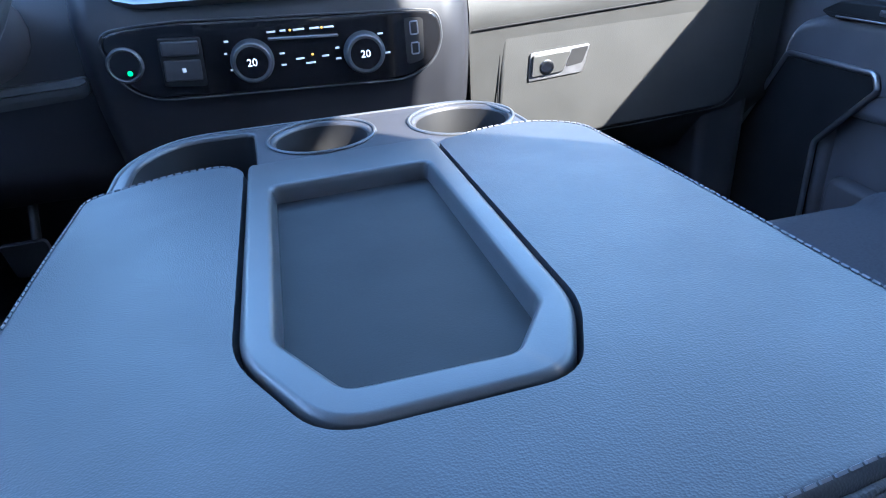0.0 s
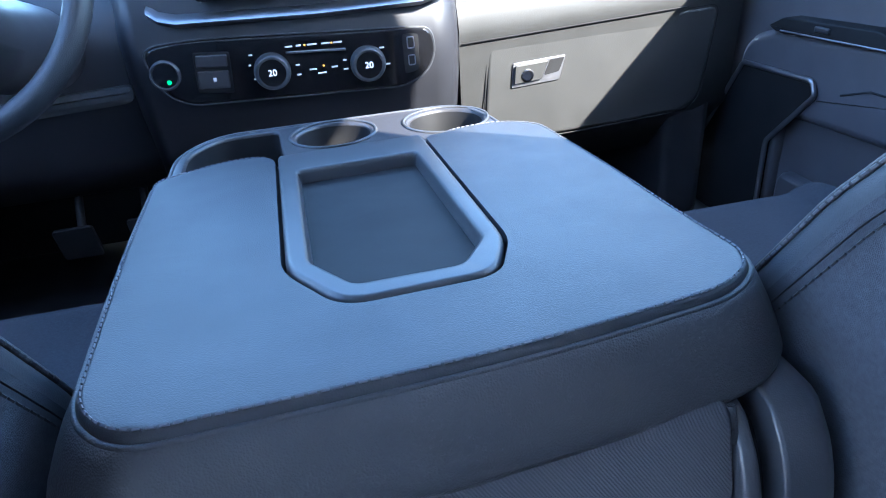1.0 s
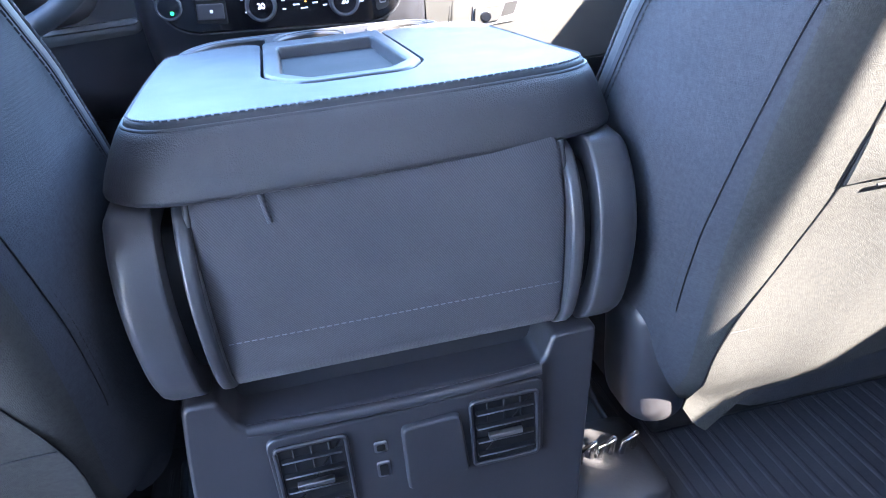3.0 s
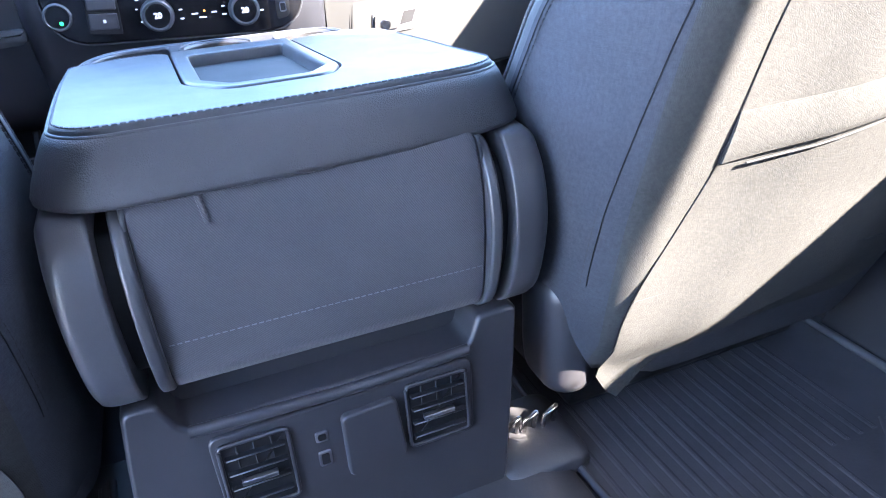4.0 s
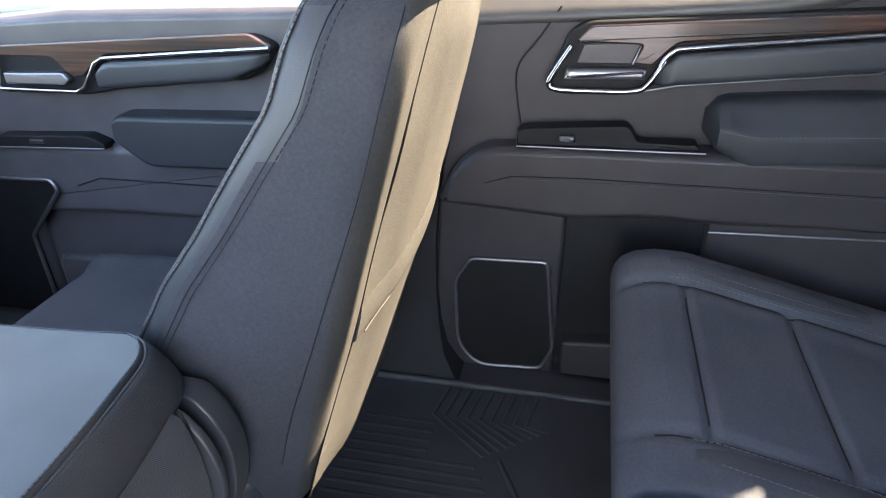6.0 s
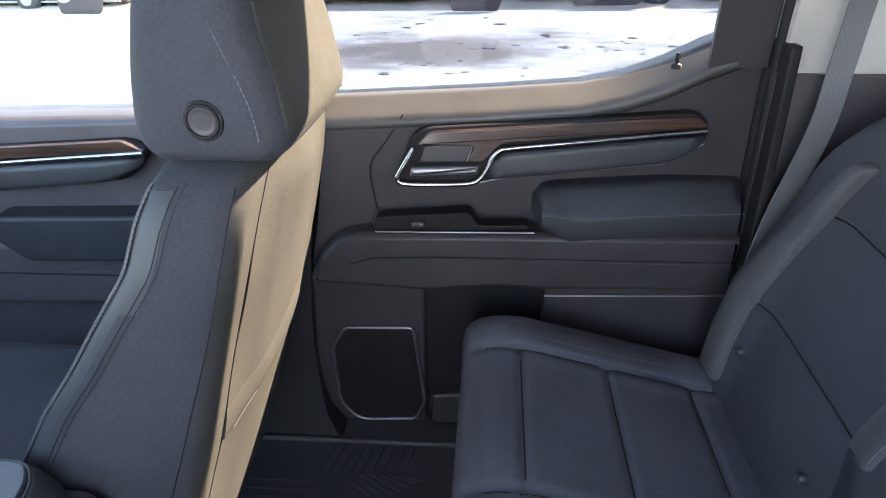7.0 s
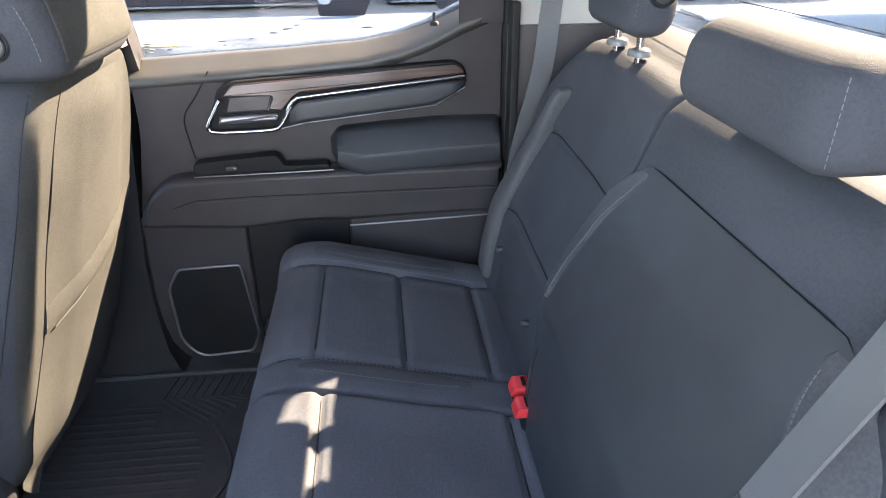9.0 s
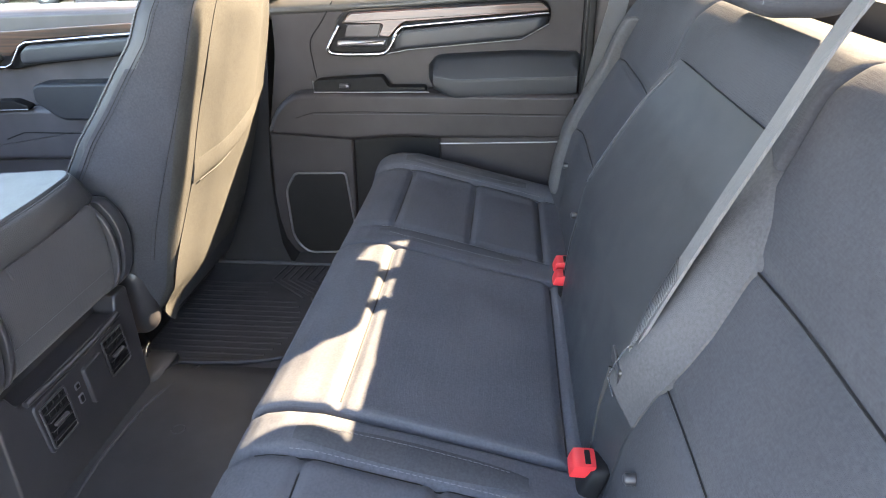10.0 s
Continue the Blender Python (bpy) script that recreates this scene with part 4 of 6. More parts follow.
part("panel_rim", tube([pf(p.x, p.y, 0.003) for p in fillet([(-0.286, 0.514, 0.03), (-0.20, 0.520, 0.05), (0.150, 0.502, 0.02), (0.182, 0.498, 0.02), (0.190, 0.462, 0.03), (0.174, 0.423, 0.04), (0.131, 0.403, 0.05), (-0.226, 0.416, 0.03), (-0.264, 0.438, 0.04)], 5)], 0.0014, 6, True), TRAY, panel)


def disc(cx, cz, prof, k=36):
    return loft([[pf(cx + math.cos(a) * r, cz + math.sin(a) * r, w) for a in (2 * math.pi * s / k for s in range(k))] for r, w in prof])


def text_bm(body, size, place, x, z, w):
    cu = bpy.data.curves.new("legend", "FONT")
    cu.body, cu.size, cu.align_x, cu.align_y, cu.extrude = body, size, "CENTER", "CENTER", 0.0004
    tmp = bpy.data.objects.new("legend", cu)
    scene.collection.objects.link(tmp)
    me = bpy.data.meshes.new_from_object(tmp)
    bm = bmesh.new()
    bm.from_mesh(me)
    for v in bm.verts:
        v.co = place(x + v.co.x, z + v.co.y, w + v.co.z)
    bpy.data.objects.remove(tmp)
    bpy.data.curves.remove(cu)
    return bm


for cx, cz in ((-0.088, 0.457), (0.070, 0.451)):
    knob = part("knob", disc(cx, cz, ((0.030, 0.004), (0.030, 0.012), (0.028, 0.020), (0.0265, 0.023), (0.0245, 0.0235), (0.0215, 0.022))), TRAY, panel, "silver-rimmed temperature knob")
    part("display", disc(cx, cz, ((0.0218, 0.0215), (0.0216, 0.0224))), GLOSS, knob)
    part("legend", text_bm("20", 0.0145, pf, cx, cz, 0.0230), DIGIT, knob, "lit number on the knob")
start = part("start_button", disc(-0.254, 0.470, ((0.024, 0.004), (0.024, 0.009), (0.021, 0.011), (0.0195, 0.009))), TRAY, panel, "round start button with a silver ring")
part("button_face", disc(-0.254, 0.470, ((0.0192, 0.008), (0.0188, 0.0095))), GLOSS, start)
part("lamp", disc(-0.250, 0.459, ((0.0038, 0.009), (0.0034, 0.0102)), 16), GREEN_LED, start)
mode = part("switch_block", slab([(-0.206, 0.500, 0.004), (-0.150, 0.496, 0.004), (-0.154, 0.430, 0.004), (-0.210, 0.436, 0.004)], [(0, 0.004), (0, 0.009), (0.0015, 0.0105)], pf), BLACK, panel, "block of two dark switches")
part("rocker", slab([(-0.202, 0.496, 0.003), (-0.154, 0.493, 0.003), (-0.156, 0.474, 0.003), (-0.204, 0.477, 0.003)], [(0, 0.010), (0, 0.014), (0.002, 0.0155)], pf), HARD, mode)
part("rocker", slab([(-0.204, 0.471, 0.003), (-0.156, 0.468, 0.003), (-0.158, 0.440, 0.003), (-0.207, 0.443, 0.003)], [(0, 0.010), (0, 0.012), (0.002, 0.0135)], pf), HARD, mode)
part("mark", slab([(-0.182, 0.459, 0.001), (-0.177, 0.459, 0.001), (-0.177, 0.453, 0.001), (-0.182, 0.453, 0.001)], [(0, 0.0134), (0, 0.0140)], pf), WHITE_LED, mode)
bars = [(-0.056, 0.4925, 0.012), (-0.040, 0.4925, 0.008), (-0.018, 0.492, 0.016), (0.004, 0.4915, 0.014), (0.024, 0.491, 0.014), (-0.118, 0.486, 0.006), (-0.122, 0.470, 0.004), (-0.116, 0.447, 0.008), (-0.046, 0.462, 0.007), (-0.046, 0.446, 0.007), (-0.022, 0.452, 0.012),
        (0.014, 0.452, 0.010), (0.032, 0.461, 0.006), (0.032, 0.446, 0.008), (0.096, 0.474, 0.008), (0.104, 0.446, 0.008), (-0.008, 0.4445, 0.014)]
for x, z, wd in bars:
    part("legend_bar", slab([(x - wd / 2, z + 0.0013), (x + wd / 2, z + 0.0013), (x + wd / 2, z - 0.0013), (x - wd / 2, z - 0.0013)], [(0, 0.005), (0, 0.0062)], pf), WHITE_LED, panel)
for x, z in ((-0.030, 0.4922), (0.014, 0.4912), (-0.004, 0.456)):
    part("lamp", disc(x, z, ((0.0018, 0.005), (0.0016, 0.0066)), 12), AMBER_LED, panel)
part("slim_bar", slab([(-0.062, 0.4855, 0.002), (0.036, 0.4805, 0.002), (0.036, 0.4765, 0.002), (-0.062, 0.4815, 0.002)], [(0, 0.005), (0, 0.008), (0.001, 0.009)], pf), SATIN, panel, "thin silver button bar")
port = part("socket_panel", slab([(0.132, 0.492, 0.006), (0.160, 0.490, 0.006), (0.158, 0.430, 0.01), (0.132, 0.425, 0.006)], [(0, 0.004), (0, 0.0068)], pf), BLACK, panel)
for z0, z1 in ((0.468, 0.486), (0.440, 0.456)):
    part("usb_port", tube([pf(p.x, p.y, 0.0075) for p in fillet([(0.140, z1, 0.002), (0.151, z1, 0.002), (0.151, z0, 0.002), (0.140, z0, 0.002)], 2)], 0.0012, 5, True), SATIN, port)
part("chrome_strip", loft([[Vector((x, y + b, z + dz)) for y, z in ((0.885, 0.535), (0.858, 0.540), (0.852, 0.546), (0.858, 0.552), (0.885, 0.556))] for x, b, dz in ((-0.262, 0.02, 0.016), (-0.245, 0.004, 0.006), (-0.22, 0.0, 0.0), (0.0, 0.0, -0.006), (0.17, 0.0, -0.004), (0.215, 0.01, 0.006), (0.235, 0.03, 0.02))]), SATIN, stack, "bright strip under the screen")
screen = part("screen", slab([(-0.19, 0.72, 0.01), (0.17, 0.72, 0.01), (0.165, 0.566, 0.01), (-0.185, 0.572, 0.01)], [(0, -0.02), (0, 0.004), (0.002, 0.006)], on_front(0.872, 0.12, 0.56)), GLOSS, stack, "glossy dark touch screen")
for x, wd in ((-0.15, 0.02), (-0.11, 0.03), (-0.06, 0.03), (-0.005, 0.02), (0.04, 0.03), (0.09, 0.03)):
    part("legend_bar", slab([(x - wd / 2, 0.585), (x + wd / 2, 0.585), (x + wd / 2, 0.580), (x - wd / 2, 0.580)], [(0, 0.005), (0, 0.0068)], on_front(0.872, 0.12, 0.56)), WHITE_LED, screen)
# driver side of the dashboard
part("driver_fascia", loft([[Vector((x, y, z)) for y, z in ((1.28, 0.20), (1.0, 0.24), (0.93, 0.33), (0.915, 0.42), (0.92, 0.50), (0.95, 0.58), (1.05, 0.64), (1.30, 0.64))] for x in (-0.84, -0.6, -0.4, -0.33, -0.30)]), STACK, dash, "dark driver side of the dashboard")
part("knee_panel", slab([(-0.62, 0.44, 0.03), (-0.315, 0.452, 0.02), (-0.32, 0.424, 0.02), (-0.60, 0.41, 0.03)], [(0, 0.0), (0, 0.015), (0.01, 0.02)], on_front(0.915)), TRAY, dash, "lower knee panel")
# steering wheel and column
wheel = thing("steering_wheel", (-0.43, 0.62, 0.62), "black leather steering wheel on its column", "steering wheel")
wm = Matrix.Translation((-0.455, 0.60, 0.655)) @ pose(0, 0, 0, 66, 0, 0)
part("rim", tube([wm @ Vector((math.cos(a) * 0.185, math.sin(a) * 0.18, 0)) for a in (2 * math.pi * s / 64 for s in range(64))], 0.0155, 12, True), VINYL, wheel, "leather-covered rim")
part("hub", rbox((0.17, 0.13, 0.05), 0.022, (10, 8, 4), lambda p: wm @ Vector((p.x, p.y, p.z - 0.02))), HARD, wheel)
for a in (0.0, math.pi, -math.pi / 2):
    part("spoke", tube([wm @ Vector((math.cos(a) * q, math.sin(a) * q, -0.012)) for q in (0.06, 0.12, 0.18)], 0.018, 8, flatten=0.5), HARD, wheel)
part("column", loft([[Vector((-0.455 + math.cos(a) * r, y, z + math.sin(a) * r * 0.9)) for a in (2 * math.pi * s / 20 for s in range(20))] for r, y, z in ((0.060, 0.64, 0.60), (0.075, 0.70, 0.575), (0.080, 0.92, 0.52))]), HARD, wheel, "steering column shroud")
# pedals far below
pedals = thing("pedals", (-0.45, 1.0, 0.1), "dark pedals in the driver footwell", "pedals")
for x, wd in ((-0.50, 0.035), (-0.38, 0.025)):
    part("pedal", slab([(x - wd, 0.20, 0.008), (x + wd, 0.20, 0.008), (x + wd, 0.13, 0.008), (x - wd, 0.13, 0.008)], [(0, 0), (0, 0.008), (0.002, 0.010)], on_front(0.98, -0.3, 0.1)), BLACK, pedals)
    part("stem", tube([(x, 0.985, 0.16), (x, 1.05, 0.25), (x, 1.06, 0.40)], 0.008, 8), BLACK, pedals)
# ---- front seats ----
SEAT_ROWS = [  # z, inner x, outer x, front y, rear y
    (0.14, 0.245, 0.700, 0.14, -0.050), (0.20, 0.235, 0.715, 0.17, -0.090), (0.30, 0.222, 0.735, 0.150, -0.120), (0.38, 0.216, 0.745, 0.108, -0.142),
    (0.46, 0.214, 0.748, 0.062, -0.166), (0.54, 0.216, 0.748, 0.012, -0.188), (0.60, 0.221, 0.745, -0.035, -0.205), (0.66, 0.229, 0.738, -0.076, -0.222),
    (0.72, 0.240, 0.725, -0.118, -0.238), (0.77, 0.256, 0.706, -0.134, -0.250), (0.80, 0.275, 0.685, -0.145, -0.256), (0.82, 0.300, 0.655, -0.158, -0.256), (0.832, 0.345, 0.610, -0.185, -0.250)]


def seat_at(z):
    rows = SEAT_ROWS
    return [lerp_table([(r[0], r[k]) for r in rows], z) for k in (1, 2, 3, 4)]


def panel_edge(z):
    """Where the knit rear panel begins, off the inner side."""
    return 0.042 + 0.056 * smooth01((z - 0.22) / 0.23)


def seat_ring(z):
    """Outline of the backrest at one height: side drawn in towards a tight rear corner."""
    a, b, f, r = seat_at(z)
    h, q = min(0.075, (f - r) * 0.42), min(0.034, (f - r) * 0.24)
    d = min(0.045, (f - r) * 0.28)
    return fillet([(a + 0.006, r + h, 0.045), (a + 0.034, r, q), (b - 0.034, r, q), (b - 0.006, r + h, 0.045), (b, f, d), (b - 0.07, f - 0.02, 0.03), (a + 0.07, f - 0.02, 0.03), (a, f, min(0.03, d))], 6)


def seat_side(z, off):
    """The inner side of the backrest, a given way before its rear plane."""
    a, b, f, r = seat_at(z)
    ring = [p for p in seat_ring(z) if p.x < a + 0.10]
    for p, q in zip(ring, ring[1:]):
        if (p.y - r - off) * (q.y - r - off) <= 0 and p.y != q.y:
            return p.x + (q.x - p.x) * (p.y - r - off) / (p.y - q.y)
    return a


def skirt_low(x):
    """Lower edge of the knit panel, dipping to a point at the inner corner."""
    return lerp_table([(0.26, 0.150), (0.292, 0.100), (0.305, 0.092), (0.335, 0.125), (0.385, 0.180), (0.43, 0.205), (0.52, 0.225), (0.70, 0.245)], x)


def front_seat(side, dy, label):
    s = thing("front_seat", (side * 0.48, 0.1 + dy, 0.0), label, "car seat", "front seats")

    def P(x, y, z):
        return Vector((side * x, y + dy, z))

    rings = []
    zs = [0.14 + 0.692 * k / 44 for k in range(45)]
    for z in zs:
        rings.append([P(p.x, p.y, z) for p in seat_ring(z)])
    back = part("backrest", loft(rings), CLOTH_SMOOTH, s, "black cloth and vinyl backrest")
    back.data.materials.append(VINYL_SEAT)
    back.data.materials.append(SEATBACK)
    for poly in back.data.polygons:
        c = poly.center
        if c.y - dy < seat_at(c.z)[3] + 0.012:
            poly.material_index = 2
        if c.z < 0.80 and c.y - dy > seat_at(c.z)[2] - 0.040:
            poly.material_index = 1
    # knit panel on the rear face
    g = bmesh.new()
    nu, nv = 24, 40
    vs = []
    for j in range(nv + 1):
        row = []
        for i in range(nu + 1):
            t = i / nu
            zl = skirt_low(lerp_table([(0.0, 0.272), (1.0, 0.66)], t))
            z = zl + (0.795 - zl) * j / nv
            a, b, f, r = seat_at(z)
            x = a + panel_edge(z) + (b - a - 0.053 - panel_edge(z)) * t
            edge = min(t, 1 - t) * nu
            bulge = 0.0012 + (0.002 + 0.013 * math.sin(math.pi * t)) * min(1.0, edge * 4 / nu, (0.80 - z) / 0.05)
            wr = 0.0022 * noise.noise(Vector((x * 9, z * 7, side)))
            row.append(g.verts.new(P(x, r - bulge - wr, z)))
        vs.append(row)
    for j in range(nv):
        for i in range(nu):
            g.faces.new((vs[j][i], vs[j][i + 1], vs[j + 1][i + 1], vs[j + 1][i]))
    part("rear_panel", g, SEATBACK, s, "knit cloth panel on the back of the seat")
    # map pocket: a wide hem band above a flat pouch
    def rear_y(x, z, out):
        a, bb, f, r = seat_at(z)
        t = max(0.0, min(1.0, (x - a - panel_edge(z)) / (bb - a - 0.053 - panel_edge(z))))
        return r - 0.0012 - (0.002 + 0.013 * math.sin(math.pi * t)) * min(1.0, min(t, 1 - t) * 4) - out

    band = []
    for k in range(25):
        u = k / 24
        x = 0.312 + 0.385 * u
        zc = 0.452 + 0.030 * u + 0.050 * u * u
        hw = 0.024 - 0.004 * math.sin(math.pi * u)
        sag = 0.010 * math.sin(math.pi * min(1, u * 1.1))
        band.append([P(x, rear_y(x, zc + d, o * (0.35 + sag * 60)), zc + d) for d, o in ((hw, -0.004), (hw, 0.0015), (hw * 0.4, 0.0055), (-hw * 0.5, 0.008), (-hw * 0.95, 0.0085), (-hw, 0.005), (-hw, -0.004))])
    pocket = part("map_pocket", loft(band), SEATBACK, s, "wide gathered hem of the map pocket")
    gape = [P(0.336 + 0.36 * u, rear_y(0.336 + 0.36 * u, 0.44, 0.001), 0.4265 + 0.032 * u + 0.050 * u * u - 0.003 * math.sin(math.pi * u)) for u in (k / 16 for k in range(17))]
    part("pocket_opening", tube(gape, 0.0012, 6), THREAD, pocket, "dark pocket opening")
    part("skirt_seam", tube([P(x, rear_y(x, 0.276, 0.0), 0.276 + 0.006 * math.sin((x - 0.27) * 7.6) - 0.012 * smooth01((x - 0.50) / 0.2)) for x in (0.276 + 0.40 * k / 20 for k in range(21))], 0.0009, 5), THREAD, s)
    # seams down the side and round the rear panel
    seam_rear = []
    for k in range(31):
        z = 0.195 + 0.60 * k / 30
        x = seat_at(z)[0] + panel_edge(z)
        seam_rear.append(P(x - 0.0005, seat_at(z)[3] - 0.0004, z))
    part("panel_seam", tube(seam_rear, 0.0008, 6), BLACK, s)
    side_line, second_line, front_line = [], [], []
    for k in range(41):
        z = 0.285 + 0.52 * k / 40
        a, bb, f, r = seat_at(z)
        back_off = 0.036 - 0.022 * smooth01((z - 0.28) / 0.40)
        side_line.append(P(seat_side(z, back_off) - 0.0005, r + back_off, z))
        second_line.append(P(a - 0.0004, f - 0.040, z))
        front_line.append(P(a + 0.0055, f - 0.0095, z))
    part("side_seam", tube(side_line, 0.0007, 6), BLACK, s)
    tagged(part("side_stitching", stitches([q + Vector((-side * 0.0016, 0.0075, 0)) for q in side_line], 0.0075, 0.0050, 0.0009), THREAD, s), kind="stuff")
    part("bolster_seam", tube(second_line, 0.0007, 6), BLACK, s)
    tagged(part("bolster_stitching", stitches([q + Vector((-side * 0.0004, -0.0075, 0)) for q in second_line], 0.0075, 0.0050, 0.0009), THREAD, s), kind="stuff")
    part("front_bead", tube(front_line, 0.0022, 8), VINYL_SIDE, s, "rolled seam along the front edge")
    tagged(part("front_stitching", stitches([q + Vector((-side * 0.0018, -0.001, 0)) for q in front_line], 0.0066, 0.0046, 0.0010), STITCH, s), kind="stuff")
    part("lower_rear_cover", rbox((0.36, 0.13, 0.20), 0.04, (12, 6, 8), lambda q: P(0.545 + q.x, 0.000 + q.y - 0.38 * q.z, 0.165 + q.z)), CLOTH_SMOOTH, s, "dark cloth under the seat back")
    # hinge shroud at the inner lower corner
    if side > 0:
        def shroud(p):
            up = p.z / 0.093
            return P(0.270 + p.x + 0.010 * max(0.0, -up) ** 2 - 0.006 * max(0.0, up), 0.004 + p.y * (1 - 0.22 * max(0.0, -up) ** 2 - 0.12 * max(0.0, up) ** 2) - 0.05 * p.z, 0.178 + p.z)
        part("hinge_shroud", rbox((0.074, 0.105, 0.186), 0.0365, (12, 16, 22), shroud), HARD, s, "rounded dark plastic recliner shroud")
        part("shroud_screw", loft([[shroud(Vector((0.012 + math.cos(a) * r, -0.0525 - w, -0.012 + math.sin(a) * r * 1.4))) for a in (2 * math.pi * q / 14 for q in range(14))] for r, w in ((0.006, -0.004), (0.006, 0.001), (0.004, 0.002))]), BLACK, s, "small dark screw recess")
    # cushion
    part("cushion", rbox((0.50, 0.54, 0.21), 0.06, (26, 28, 10), lambda p: P(0.51 + p.x * (1.0 if p.y < 0.15 else 0.97), 0.30 + p.y, 0.145 + p.z + (0.018 * smooth01((abs(p.x) - 0.16) / 0.06) - groove(abs(p.x) - 0.165, 0.008, 0.006) if p.z > 0.05 else 0))), CLOTH_SMOOTH, s, "black cloth seat cushion")
    part("seat_frame", block(*(sorted((side * 0.30, side * 0.70))), dy + 0.02, dy + 0.50, 0.02, 0.13, 0.01), BLACK, s)
    # head restraint
    def hr(p):
        z = 0.943 + p.z
        return P(0.435 + p.x * (1 - 0.10 * smooth01((p.z + 0.02) / 0.13)), -0.222 + p.y * (1 - 0.30 * smooth01((z - 0.85) / 0.18)) + 0.022 * (p.x / 0.15) ** 2 * (0.3 if p.y < 0 else -0.2), z)
    head = part("headrest", rbox((0.295, 0.175, 0.25), 0.040, (18, 10, 14), hr), CLOTH_SMOOTH, s, "black head restraint")
    part("headrest_back", rbox((0.262, 0.03, 0.205), 0.014, (14, 4, 12), lambda p: hr(Vector((p.x + 0.004, p.y - 0.0755, p.z)))), SEATBACK, s, "knit back of the head restraint")
    part("headrest_button", loft([[P(0.2895 - w, -0.225 + math.cos(t) * r, 0.872 + math.sin(t) * r) for t in (2 * math.pi * q / 28 for q in range(28))] for r, w in ((0.0215, -0.01), (0.0215, 0.002), (0.019, 0.0045), (0.0165, 0.003), (0.0155, 0.002), (0.0145, 0.0045), (0.011, 0.0048), (0.0095, 0.003))]), HARD, head, "round plastic release button")
    part("button_ring", tube([P(0.2852, -0.225 + math.cos(t) * 0.0165, 0.872 + math.sin(t) * 0.0165) for t in (2 * math.pi * q / 28 for q in range(28))], 0.0020, 6, True), BLACK, head)
    loop = [P(0.2885 + 0.012 * smooth01((z - 0.93) / 0.1), -0.278 + 0.055 * smooth01((z - 0.85) / 0.20), z) for z in (0.85 + 0.2 * k / 20 for k in range(21))]
    tagged(part("headrest_stitching", stitches(loop, 0.0065, 0.0045, 0.0008), STITCH, head), kind="stuff")
    for x in (0.41, 0.51):
        part("post", tube([P(x, -0.215, 0.80), P(x, -0.22, 0.87)], 0.006, 10), CHROME, s)
    part("guide", rbox((0.020, 0.020, 0.014), 0.005, (4, 4, 3), lambda p: P(0.385 + p.x, -0.258 + p.y, 0.832 + p.z)), TRIM_LIGHT, s)
    return s


front_seat(1, 0.0, "black cloth front passenger seat with sunlit knit back")
front_seat(-1, 0.03, "black cloth driver seat with knit back panel")


# ---- rear seats ----
def cushion_z(y):
    return lerp_table([(-0.95, 0.248), (-0.88, 0.264), (-0.73, 0.302), (-0.65, 0.322), (-0.57, 0.341), (-0.525, 0.343), (-0.495, 0.337), (-0.475, 0.325), (-0.46, 0.305)], y)


def back_y(z):
    return lerp_table([(0.20, -0.925), (0.36, -0.945), (0.45, -0.965), (0.60, -1.040), (0.70, -1.072), (0.80, -1.105), (0.86, -1.125)], z)


